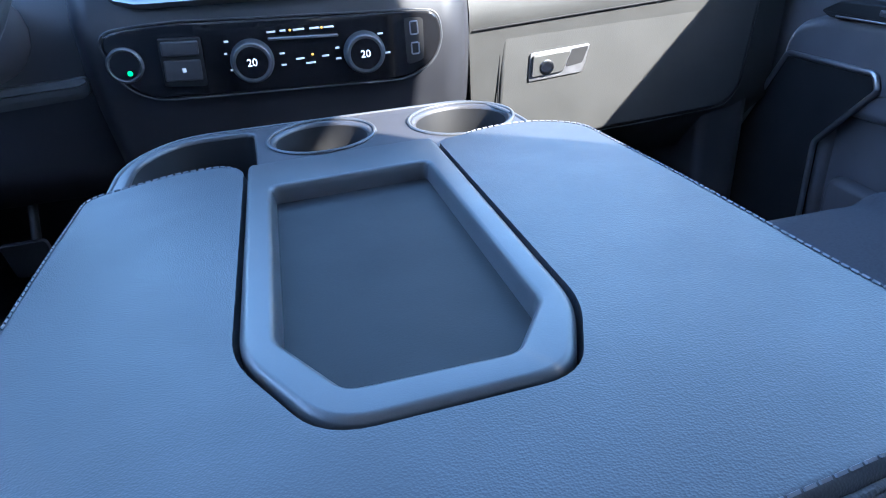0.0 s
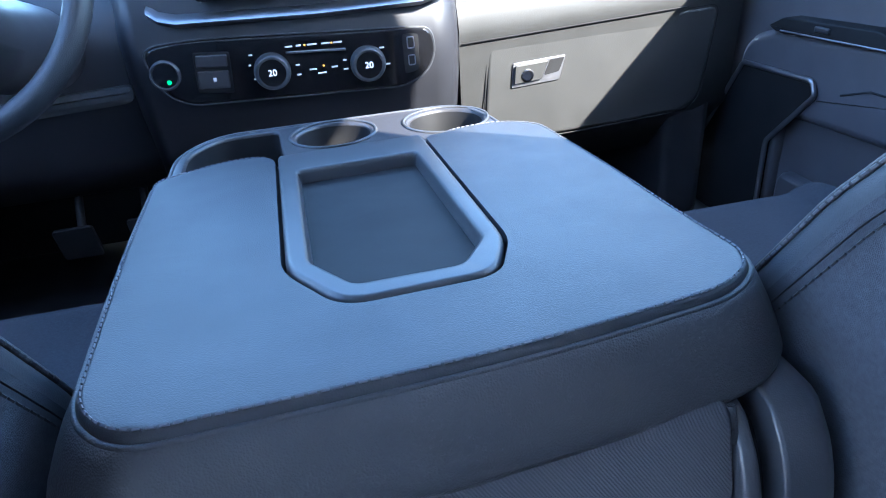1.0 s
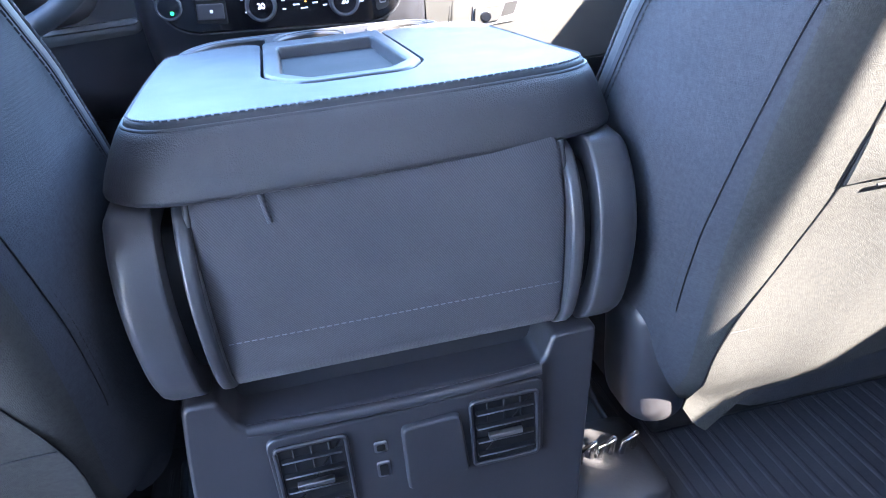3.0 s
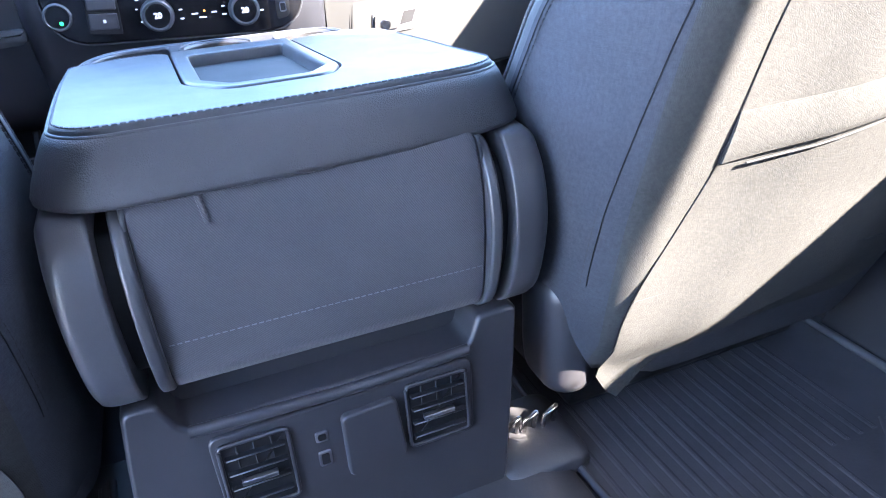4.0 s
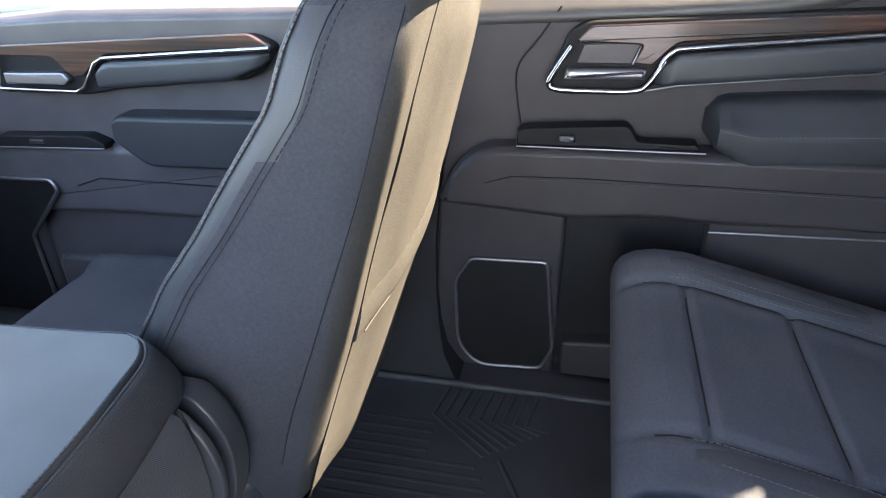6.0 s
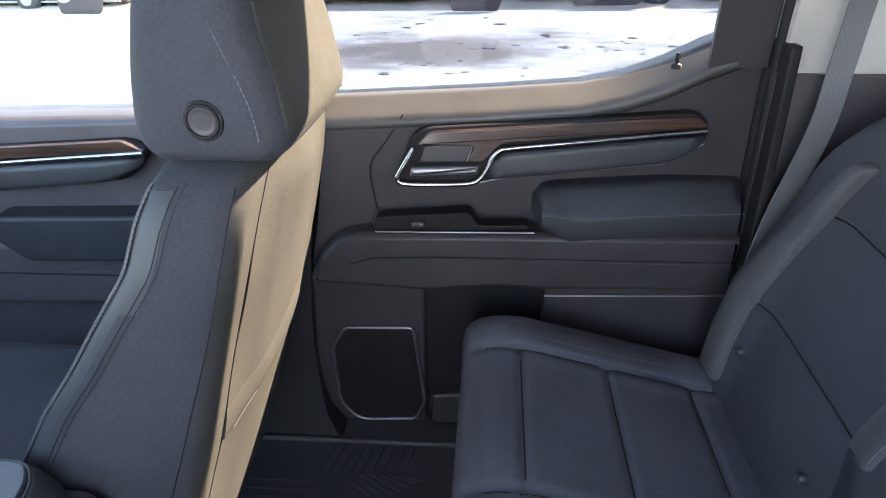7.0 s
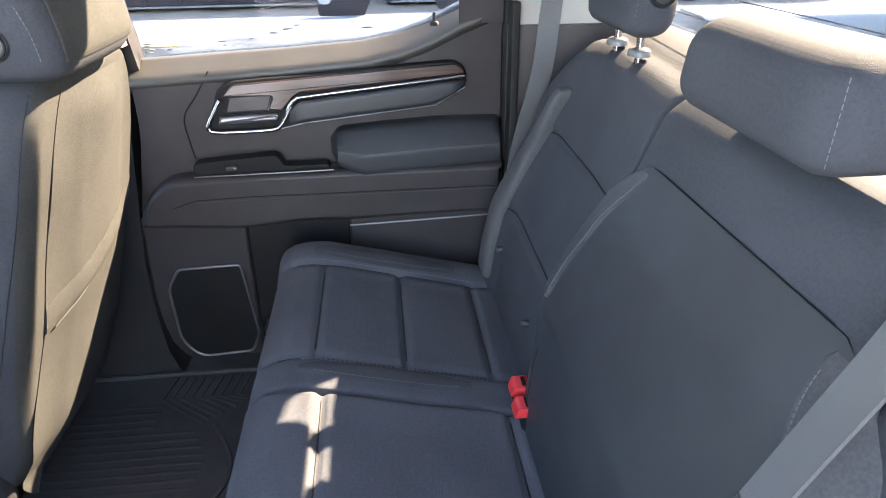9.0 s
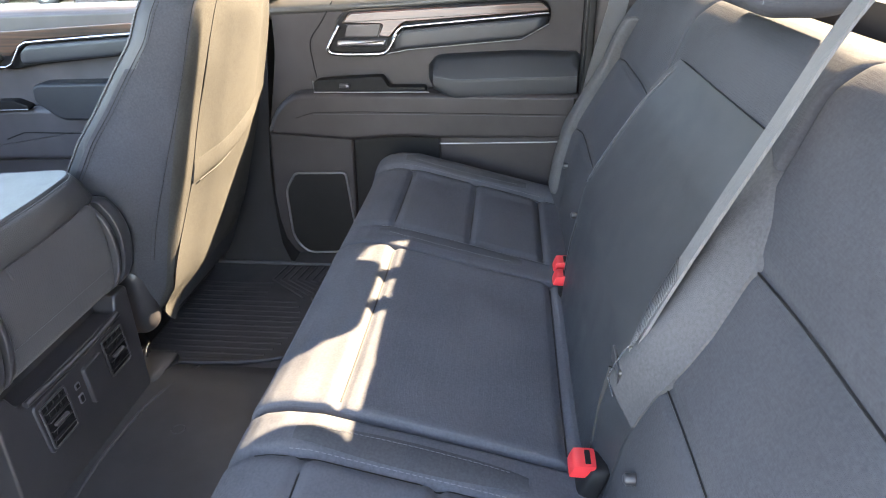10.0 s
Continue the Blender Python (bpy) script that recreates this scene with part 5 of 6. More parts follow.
def rear_seat(x0, x1, label, top, seams_x, bolster, seam_y, seam_z, span, rise, n=64, back=None):
    b0, b1 = back or (x0, x1)
    bcx, bw = (b0 + b1) / 2, b1 - b0
    cx, w = (x0 + x1) / 2, x1 - x0
    s = thing("rear_seat", (cx, -0.8, 0.0), label, "car seat", "rear seats")

    def cush(p):
        x, y = cx + p.x, -0.705 + p.y
        t = smooth01((p.z + 0.06) / 0.14)
        z = 0.12 + (cushion_z(y) - 0.12) * (p.z + 0.115) / 0.23
        for edge, lift in bolster:
            d = abs(x - edge)
            z += t * lift * (1 - smooth01(d / 0.10))
        for q in seams_x:
            z -= t * groove(x - q, 0.007, 0.008)
        for q in seam_y:
            if min(seams_x, default=x0) - 0.004 < x < max(seams_x, default=x1) + 0.004:
                z -= t * groove(y - q, 0.007, 0.008)
        z += t * 0.0015 * noise.noise(Vector((x * 11, y * 11, 0.3)))
        tuck = (1 - smooth01((z - 0.10) / 0.20)) * smooth01((y + 0.62) / 0.16) * 0.05
        return Vector((x, y - tuck, z))

    part("cushion", rbox((w, 0.49, 0.23), 0.014, (n, 84, 12), cush), CLOTH_LIT, s, "black cloth cushion with sewn panels")

    def backp(p):
        x = bcx + p.x
        z = 0.19 + (top(x) - 0.19) * (p.z + 0.30) / 0.60
        y = back_y(z) - 0.075 + p.y
        t = smooth01(p.y / 0.05)
        for edge, lift in bolster:
            y += t * lift * 1.1 * (1 - smooth01(abs(x - edge) / 0.10)) * smooth01((0.78 - z) / 0.15)
        for q in seam_z:
            if span[0] - 0.004 < x < span[1] + 0.004:
                y -= t * groove(z - q, 0.008, 0.006)
        y -= t * 0.020 * smooth01((z - top(x) + 0.045) / 0.045) ** 2
        y += t * 0.002 * noise.noise(Vector((x * 8, z * 8, 5)))
        z += rise * smooth01((0.055 - p.y) / 0.10) * smooth01((z - top(x) + 0.05) / 0.05)
        return Vector((x, y, z))

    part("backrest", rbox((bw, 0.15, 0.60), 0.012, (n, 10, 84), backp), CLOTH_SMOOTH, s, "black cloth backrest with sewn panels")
    lo, hi = min(seams_x, default=x0 + 0.02), max(seams_x, default=x1 - 0.02)
    for q in seam_y:
        part("cushion_seam", tube([Vector((lo + (hi - lo) * k / 12, q, cush(Vector((lo + (hi - lo) * k / 12 - cx, q + 0.705, 0.115))).z + 0.0010)) for k in range(13)], 0.0013, 5), BLACK, s)
    for q in seams_x:
        part("cushion_seam", tube([cush(Vector((q - cx, y, 0.115))) + Vector((0, 0, 0.0010)) for y in (-0.235 + 0.435 * k / 24 for k in range(25))], 0.0013, 5), BLACK, s)
        tagged(part("cushion_stitching", stitches([cush(Vector((q + (0.008 if q > cx else -0.008) - cx, y, 0.115))) + Vector((0, 0, 0.001)) for y in (-0.18 + 0.34 * k / 24 for k in range(25))], 0.008, 0.005, 0.0007), STITCH, s), kind="stuff")
    for q in seam_z:
        zz = (q - 0.19) / (top(bcx) - 0.19) * 0.60 - 0.30
        part("back_seam", tube([backp(Vector((span[0] + (span[1] - span[0]) * k / 40 - bcx, 0.075, zz))) + Vector((0, 0.0012, 0)) for k in range(41)], 0.0015, 5), BLACK, s)
    return s, cush, backp


def head_rest(s, cx, cy, cz, size, posts):
    head = part("headrest", rbox(size, min(0.038, size[1] * 0.42), (16, 10, 12), lambda p: Vector((cx + p.x * (1 - 0.06 * p.z / size[2]), cy + p.y - 0.10 * p.z, cz + p.z))), CLOTH_SMOOTH, s, "black head restraint")
    for x in posts:
        part("post", tube([(x, cy + 0.0, cz - size[2] / 2 - 0.05), (x, cy, cz - size[2] / 2 + 0.03)], 0.0065, 12), CHROME, s)
        zb = cz - size[2] / 2 - 0.022
        part("post_guide", loft([[Vector((x + math.cos(t) * r * 1.25, cy + math.sin(t) * r, z)) for t in (2 * math.pi * q / 20 for q in range(20))] for r, z in ((0.018, zb - 0.012), (0.018, zb - 0.004), (0.015, zb - 0.001), (0.009, zb + 0.001))]), GUIDE, s, "glossy grey plastic post guide")
    xe = cx - size[0] / 2
    edge = [Vector((xe + 0.0065 - (cx + size[0] / 2 - cx) * -0.06 * q / size[2], cy + size[1] * 0.42 - 0.10 * q - 0.002, cz + q)) for q in (-size[2] * 0.33 + size[2] * 0.66 * k / 14 for k in range(15))]
    tagged(part("headrest_stitching", stitches(edge, 0.0068, 0.0046, 0.0005), STITCH, head), kind="stuff")
    return head


top_r = lambda x: lerp_table([(0.24, 0.785), (0.30, 0.790), (0.38, 0.795), (0.60, 0.800), (0.67, 0.792), (0.71, 0.768), (0.735, 0.73), (0.755, 0.68)], abs(x))
right, cush_r, back_r = rear_seat(0.240, 0.752, "black cloth rear seat beside the wood-trimmed door", top_r, (0.330, 0.655), ((0.71, 0.022),), (-0.567, -0.725, -0.880), (0.455, 0.620), (0.31, 0.655), 0.018, back=(0.256, 0.752))
head_r = head_rest(right, 0.497, -1.126, 0.938, (0.240, 0.078, 0.203), (0.444, 0.550))
part("headrest_button", loft([[Vector((0.3790 - w, -1.126 + math.cos(t) * r, 0.904 + math.sin(t) * r)) for t in (2 * math.pi * q / 28 for q in range(28))] for r, w in ((0.023, -0.01), (0.023, 0.003), (0.020, 0.0055), (0.017, 0.003), (0.016, 0.0045), (0.011, 0.004))]), HARD, head_r, "round plastic release button")
part("button_ring", tube([(0.3735, -1.126 + math.cos(t) * 0.018, 0.904 + math.sin(t) * 0.018) for t in (2 * math.pi * q / 28 for q in range(28))], 0.0024, 6, True), BLACK, head_r)
left, cush_l, back_l = rear_seat(-0.752, -0.250, "black cloth rear seat beside the open doorway", top_r, (-0.655, -0.330), ((-0.71, 0.022),), (-0.567, -0.725, -0.880), (0.460, 0.600), (-0.655, -0.31), -0.03, back=(-0.752, -0.256))
head_rest(left, -0.487, -1.126, 0.938, (0.240, 0.078, 0.203), (-0.434, -0.540))
top_c = lambda x: lerp_table([(0.0, 0.788), (0.18, 0.788), (0.27, 0.785)], abs(x))
center, cush_c, back_c = rear_seat(-0.246, 0.236, "black rear centre seat with a fold-down armrest", top_c, (), ((0.25, 0.004), (-0.25, 0.004)), (-0.586, -0.888), (), (0, 0), -0.02, back=(-0.252, 0.252))
head_rest(center, 0.000, -1.112, 0.856, (0.292, 0.125, 0.104), ())
for seat, fold, bx, x0, x1 in ((right, back_r, 0.504, 0.27, 0.70), (left, back_l, -0.504, -0.70, -0.27), (center, back_c, 0.0, -0.24, 0.24)):
    hem = [fold(Vector((x - bx, 0.060, 0.2925))) + Vector((0, 0.0015, 0.001)) for x in (x0 + (x1 - x0) * k / 26 for k in range(27))]
    part("top_hem", tube(hem, 0.0038, 8), SEATBACK, seat, "stitched hem along the top of the backrest")
    tagged(part("hem_stitching", stitches([q + Vector((0, -0.010, 0.0024)) for q in hem], 0.0075, 0.005, 0.0008), STITCH, seat), kind="stuff")
for sx, seat in ((1, right), (-1, left)):
    part("side_bolster", rbox((0.075, 0.040, 0.43), 0.018, (6, 5, 24), lambda p: Vector((sx * (0.690 + p.x * (1 - 0.45 * smooth01(p.z / 0.2)) - 0.055 * (max(0.0, p.z) / 0.21) ** 2), back_y(0.495 + p.z) + 0.010 + p.y, 0.495 + p.z))), CLOTH_GREY, seat, "grey cloth side bolster")


# folded armrest in the centre backrest: a proud panel with sloping sides
def panel_w(z):
    return lerp_table([(0.24, 0.286), (0.34, 0.294), (0.40, 0.306), (0.43, 0.317), (0.458, 0.327), (0.49, 0.332), (0.53, 0.331), (0.60, 0.314), (0.64, 0.292), (0.67, 0.258), (0.690, 0.226), (0.700, 0.204)], z)


def panel_y(x, z):
    d = panel_w(z) - abs(x)
    return back_y(z) + 0.0030 + 0.021 * smooth01(d / 0.065) * smooth01((0.7035 - z) / 0.10)


pan_rows = [0.24 + 0.44 * k / 44 for k in range(44)] + [0.68 + 0.020 * k / 10 for k in range(11)]
pan = loft([[Vector((panel_w(z) * u, panel_y(panel_w(z) * u, z), z)) for u in (-1 + k / 20 for k in range(41))] for z in pan_rows], closed=False)
edge_loop = [e for e in pan.edges if e.is_boundary]
tuck = bmesh.ops.extrude_edge_only(pan, edges=edge_loop)
for v in tuck["geom"]:
    if isinstance(v, bmesh.types.BMVert):
        v.co.y -= 0.016
armrest = part("armrest_panel", pan, ARMREST, center, "smooth black folded centre armrest")
part("armrest_seam", tube([Vector((x, panel_y(x, 0.7) - 0.0004, 0.7005)) for x in (-0.188 + 0.376 * k / 24 for k in range(25))], 0.0010, 5), BLACK, armrest)
for sx, z0, z1 in ((1, 0.452, 0.688), (-1, 0.385, 0.688)):
    rows = [z0 + (z1 - z0) * k / 36 for k in range(37)]

    def strip_at(z, v):
        """Across the sloping side: v runs from its foot to the stitched edge."""
        e = smooth01((z - z0 + 0.002) / 0.02) * math.sqrt(max(0.0, min(1.0, (z1 + 0.002 - z) / 0.05)))
        x = panel_w(z) + 0.002 - (0.072 + 0.012 * (sx < 0)) * (0.15 + 0.85 * e) * v
        return Vector((sx * x, panel_y(x, z) + 0.0022 * (1 - (2 * v - 1) ** 4), z))
    part("edge_strip", loft([[strip_at(z, 0) + Vector((0, -0.014, 0))] + [strip_at(z, k / 8) for k in range(9)] + [strip_at(z, 1) + Vector((0, -0.006, 0))] for z in rows], closed=False), CLOTH_GREY, armrest, "grey napped edge strip with stitching")
    tagged(part("strip_stitching", stitches([strip_at(z, 0.90) + Vector((0, 0.0022, 0)) for z in rows[1:-2]], 0.006, 0.0042, 0.0008), STITCH, armrest), kind="stuff")
part("armrest_fold", tube([Vector((0.225 - 0.02 * q, panel_y(0.225 - 0.02 * q, 0.40 - 0.15 * q) + 0.0004, 0.40 - 0.15 * q)) for q in (k / 8 for k in range(9))], 0.0010, 5), BLACK, armrest)
for sx in (1, -1):
    for x, z in ((0.63, 0.369), (0.357, 0.358)):
        stud = [[Vector((sx * (x + math.cos(t) * r), back_y(z) + 0.004 + w, z + math.sin(t) * r)) for t in (2 * math.pi * q / 14 for q in range(14))] for r, w in ((0.007, -0.004), (0.007, 0.006), (0.004, 0.009))]
        part("stud", loft(stud), HARD, right if sx > 0 else left, "small grey plastic stud")
# napped grey strips along both edges of the outer cushions
for sx, seat, fold, bx in ((1, right, cush_r, 0.496), (-1, left, cush_l, -0.501)):
    for u0, u1, y0, y1 in ((0.272, 0.318, -0.545, -0.835), (0.668, 0.718, -0.545, -0.850)):
        rows = []
        for k in range(25):
            q = k / 24
            wd = math.sqrt(max(0.0, math.sin(math.pi * (0.03 + 0.94 * q))))
            m, hw = (u0 + u1) / 2, (u1 - u0) / 2 * (0.25 + 0.75 * wd)
            rows.append([fold(Vector((sx * (m + hw * v) - bx, y0 + (y1 - y0) * q + 0.705, 0.115))) + Vector((0, 0, 0.0024 * (1 - v ** 4) + 0.0004)) for v in (-1, -0.6, -0.2, 0.2, 0.6, 1)])
        part("cushion_strip", loft(rows, closed=False), CLOTH_MID, seat, "napped strip on the cushion")
        tagged(part("strip_stitching", stitches([r[1] + Vector((0, 0, 0.001)) for r in rows[2:-2]], 0.007, 0.0042, 0.0005), STITCH, seat), kind="stuff")

# ---- belts and buckles ----
def strip(points, width, across, thick=0.0016):
    """A belt: a flat band along points, lying in the direction across."""
    a = Vector(across).normalized() * width / 2
    rings = []
    pts = spline(points, 6)
    for i, p in enumerate(pts):
        t = (pts[min(i + 1, len(pts) - 1)] - pts[max(i - 1, 0)]).normalized()
        q = t.cross(a).normalized() * thick
        rings.append([p - a - q, p + a - q, p + a + q, p - a + q])
    return loft(rings)


belt = thing("seat_belt", (-0.30, -1.0, 0.40), "grey webbing centre seat belt hanging in its tongue", "seat belt")
part("webbing", strip([(-0.284, -1.145, 0.885), (-0.277, -1.096, 0.845), (-0.268, -1.040, 0.71), (-0.255, -0.988, 0.57), (-0.240, -0.952, 0.455), (-0.236, -0.944, 0.43)], 0.047, (0.92, -0.25, 0.10)), BELT, belt, "grey belt webbing")
rib_a, rib_b = Vector((-0.2405, -0.9515, 0.462)), Vector((-0.2545, -0.9855, 0.565))
side_way = Vector((0.92, -0.25, 0.10)).normalized() * 0.0225
for k in range(24):
    c = rib_a.lerp(rib_b, k / 23) + Vector((0, 0.0032, 0))
    part("webbing_rib", tube([c - side_way, c + side_way], 0.0009, 5), BELT, belt)
part("tongue", slab([(-0.030, 0.012, 0.006), (0.030, 0.012, 0.006), (0.026, -0.010, 0.006), (0.010, -0.030, 0.004), (-0.010, -0.030, 0.004), (-0.026, -0.010, 0.006)], [(0, -0.004), (0, 0.004), (0.001, 0.005)], lambda u, v, w: Vector((-0.236 + u, -0.938 + w, 0.42 + v))), HARD, belt, "dark plastic belt tongue")
part("lower_webbing", strip([(-0.236, -0.938, 0.415), (-0.238, -0.93, 0.36), (-0.242, -0.925, 0.29)], 0.022, (0.3, 1, 0.1)), THREAD, belt)
belt3 = thing("seat_belt", (0.78, -0.12, 0.8), "black front seat belt in its door pillar slot", "seat belt")
part("webbing", strip([(0.700, -0.085, 1.30), (0.745, -0.105, 1.12), (0.775, -0.128, 0.96), (0.792, -0.146, 0.862), (0.806, -0.152, 0.835)], 0.046, (0.05, 0.98, 0.15)), THREAD, belt3, "black belt webbing")
part("slot_plate", slab([(-0.125, 0.868, 0.008), (-0.172, 0.862, 0.008), (-0.176, 0.822, 0.012), (-0.130, 0.822, 0.012)], [(0, -0.004), (0, 0.003), (0.002, 0.004)], on_door(0.822)), BLACK, belt3, "dark belt slot")
belt2 = thing("seat_belt", (0.74, -1.0, 0.4), "grey webbing side seat belt beside the rear pillar", "seat belt")
part("webbing", strip([(0.79, -1.10, 1.14), (0.785, -1.075, 0.950), (0.775, -1.060, 0.82), (0.770, -1.048, 0.715), (0.780, -1.012, 0.545), (0.785, -0.995, 0.40)], 0.048, (0.25, -0.95, -0.12)), BELT, belt2)
part("anchor", rbox((0.03, 0.07, 0.05), 0.01, (4, 5, 4), lambda p: p + Vector((0.805, -1.135, 1.14))), TRIM_LIGHT, belt2, "belt anchor cover")


def buckle(x, y, z, label):
    b = thing("belt_buckle", (x, y, z - 0.06), label, "belt buckle", "belt buckles")
    part("body", rbox((0.048, 0.030, 0.105), 0.008, (5, 4, 7), lambda p: Vector((x + p.x, y + p.y - 0.35 * p.z, z - 0.047 + p.z))), BLACK, b)
    part("button", rbox((0.035, 0.028, 0.020), 0.003, (4, 4, 3), lambda p: Vector((x + p.x, y + p.y + 0.004 - 0.35 * p.z, z + p.z))), RED, b, "red release button")
    part("slot", block(x - 0.012, x + 0.012, y - 0.006, y + 0.001, z + 0.006, z + 0.0106, 0.0005), BLACK, b, "dark tongue slot")


buckle(0.262, -0.915, 0.296, "black belt buckle with a red button")
buckle(0.216, -0.912, 0.290, "black belt buckle with a red button tucked in the seat gap")
buckle(-0.268, -0.905, 0.292, "black belt buckle with a red button")
# ---- rear right door ----
def slant(x, k=0.07, up=0.0):
    """As on_door, on a surface that runs outwards towards the rear."""
    return lambda u, v, w: Vector((x - w + k * max(0.0, -u - 0.34), u, v + up))


door = thing("door_1", (0.84, -0.55, 0.0), "dark grey rear door panel with wood trim", "door", kind="structure")
part("panel", slab([(-0.150, 0.0, 0.03), (-0.125, 0.10, 0.03), (-0.140, 0.40, 0.05), (-0.180, 0.60, 0.1), (-0.180, 0.693, 0.004), (-0.36, 0.700, 0.1), (-0.67, 0.717, 0.2), (-0.82, 0.752, 0.1), (-0.90, 0.792, 0.08), (-0.985, 0.835, 0.02), (-0.985, 0.0, 0.02)],
     [(0, -0.03), (0, -0.004), (0.001, -0.001), (0.003, 0.0)], slant(0.846)), DOORP, door)
# sill ledge below the window
ledge = loft([[Vector((x + 0.05 * max(0.0, -y - 0.34), y, z + dz)) for x, dz in ((0.862, -0.060), (0.842, -0.044), (0.841, -0.036), (0.845, -0.029), (0.854, -0.0225), (0.868, -0.0145), (0.884, -0.0055), (0.894, 0.0005), (0.902, 0.004), (0.955, 0.002), (0.955, -0.06))] for y, z in ((-0.15, 0.735), (-0.34, 0.744), (-0.50, 0.750), (-0.67, 0.760), (-0.75, 0.774), (-0.82, 0.797), (-0.90, 0.834), (-0.985, 0.866))])
part("sill", ledge, SILL, door, "sunlit sill below the window")
part("lower_panel", slab([(-0.140, 0.400, 0.01), (-0.125, 0.08, 0.04), (-0.165, -0.02, 0.05), (-0.372, -0.02, 0.02), (-0.378, 0.400, 0.008)], [(0, -0.01), (0, 0.014), (0.004, 0.020), (0.01, 0.022)], on_door(0.846)), DOORP, door)
part("bulge", slab([(-0.140, 0.382, 0.02), (-0.172, 0.452, 0.03), (-0.225, 0.496, 0.03), (-0.40, 0.501, 0.02), (-0.985, 0.498, 0.01), (-0.985, 0.376, 0.01), (-0.62, 0.372, 0.02), (-0.52, 0.378, 0.05), (-0.38, 0.366, 0.02)],
     [(0, -0.01), (0, 0.026), (0.004, 0.036), (0.010, 0.042), (0.016, 0.044)], slant(0.846, 0.02)), DOORP, door, "padded lower door bulge")
part("bulge_seam", tube([Vector((0.8022 + 0.02 * max(0.0, -y - 0.34), y, z)) for y, z in ((-0.23, 0.430), (-0.28, 0.446), (-0.40, 0.449), (-0.60, 0.447), (-0.98, 0.443))], 0.0009, 5), BLACK, door)
tagged(part("bulge_stitching", stitches([(0.8015, -0.28, 0.442), (0.8066, -0.60, 0.4425), (0.8142, -0.98, 0.438)], 0.007, 0.0046, 0.0006), STITCH, door), kind="stuff")
part("rear_lower", slab([(-0.615, 0.385, 0.005), (-0.985, 0.39, 0.01), (-0.985, 0.02, 0.02), (-0.62, 0.02, 0.02)], [(0, -0.01), (0, 0.020), (0.008, 0.028)], on_door(0.846)), DOORP, door)
part("lower_chrome", tube([Vector((0.812, y, z)) for y, z in ((-0.618, 0.362), (-0.80, 0.367), (-0.98, 0.373))], 0.0022, 6), SATIN, door, "thin bright line")
pocket = part("map_pocket", slab([(-0.366, 0.40, 0.01), (-0.63, 0.40, 0.01), (-0.63, 0.04, 0.03), (-0.366, 0.04, 0.02)], [(0, -0.02), (0, 0.003)], on_door(0.846)), BLACK, door, "dark storage pocket")
part("pocket_lip", slab([(-0.384, 0.10, 0.01), (-0.384, 0.02, 0.01), (-0.62, 0.02, 0.01), (-0.62, 0.12, 0.02)], [(0, -0.01), (0, 0.03), (0.006, 0.038)], on_door(0.846)), DOORP, door)
# speaker
SPK = [(-0.203, 0.266, 0.012), (-0.349, 0.270, 0.012), (-0.368, 0.075, 0.012), (-0.346, 0.022, 0.014), (-0.215, 0.014, 0.03), (-0.176, 0.065, 0.03), (-0.172, 0.215, 0.02)]
spk = part("speaker", slab(SPK, [(0, 0.015), (0, 0.0235), (0.003, 0.025)], on_door(0.846)), BLACK, door, "black speaker grille")
part("speaker_ring", tube([on_door(0.846)(p.x, p.y, 0.0255) for p in fillet(SPK, 6)], 0.0034, 8, True), SATIN, spk, "bright speaker surround")
dots = bmesh.new()
for i in range(34):
    for j in range(44):
        y, z = -0.182 - 0.0053 * i, 0.030 + 0.0053 * j
        if z > 0.255 or (y > -0.20 and (z > 0.20 or z < 0.08)):
            continue
        c = on_door(0.846)(y, z, 0.0258)
        v = [dots.verts.new(c + Vector((0, dy, dz))) for dy, dz in ((0.0017, 0), (0, 0.0017), (-0.0017, 0), (0, -0.0017))]
        dots.faces.new(v)
tagged(part("grille_holes", dots, BLACK, spk), kind="stuff")
# pull handle, lever and trim
ht = slant(0.834, up=0.0045)
grip = part("pull_handle", slab([(-0.326, 0.597, 0.02), (-0.362, 0.684, 0.02), (-0.39, 0.698, 0.02), (-0.875, 0.719, 0.02), (-0.900, 0.700, 0.015), (-0.900, 0.660, 0.02), (-0.828, 0.620, 0.03), (-0.535, 0.597, 0.05), (-0.480, 0.586, 0.02), (-0.340, 0.588, 0.02)],
            [(0, -0.025), (0, 0.004), (0.002, 0.008), (0.005, 0.010)], ht), BLACK, door, "long dark door pull")
part("wood_strip", slab([(-0.371, 0.668, 0.004), (-0.394, 0.692, 0.008), (-0.875, 0.714, 0.008), (-0.894, 0.699, 0.005), (-0.894, 0.691, 0.003), (-0.526, 0.668, 0.015), (-0.492, 0.632, 0.004), (-0.463, 0.635, 0.004), (-0.477, 0.664, 0.008)], [(0, 0.008), (0, 0.016), (0.0015, 0.018), (0.003, 0.0185)], ht), WOOD, grip, "brown striped open-pore wood strip")
BAR = ((1, 0), (1, 0.55), (0.93, 0.80), (0.78, 0.95), (0.5, 1), (-0.5, 1), (-0.78, 0.95), (-0.93, 0.80), (-1, 0.55), (-1, 0))


def grip_loft(top, low, u0, u1, place, w0, w1, shape=BAR):
    """A soft bar between an upper and a lower line."""
    rings = []
    for k in range(25):
        q = k / 24
        u = u0 + (u1 - u0) * q
        t, b = lerp_table(top, abs(u)), lerp_table(low, abs(u))
        e = min(1.0, math.sqrt(max(0.0, min(q, 1 - q)) * 16) + 0.25)
        m, h, w = (t + b) / 2, (t - b) / 2 * (0.6 + 0.4 * e), w0 + (w1 - w0) * e
        rings.append([place(u, m + h * c, w0 + (w - w0) * d) for c, d in shape])
    return loft(rings)


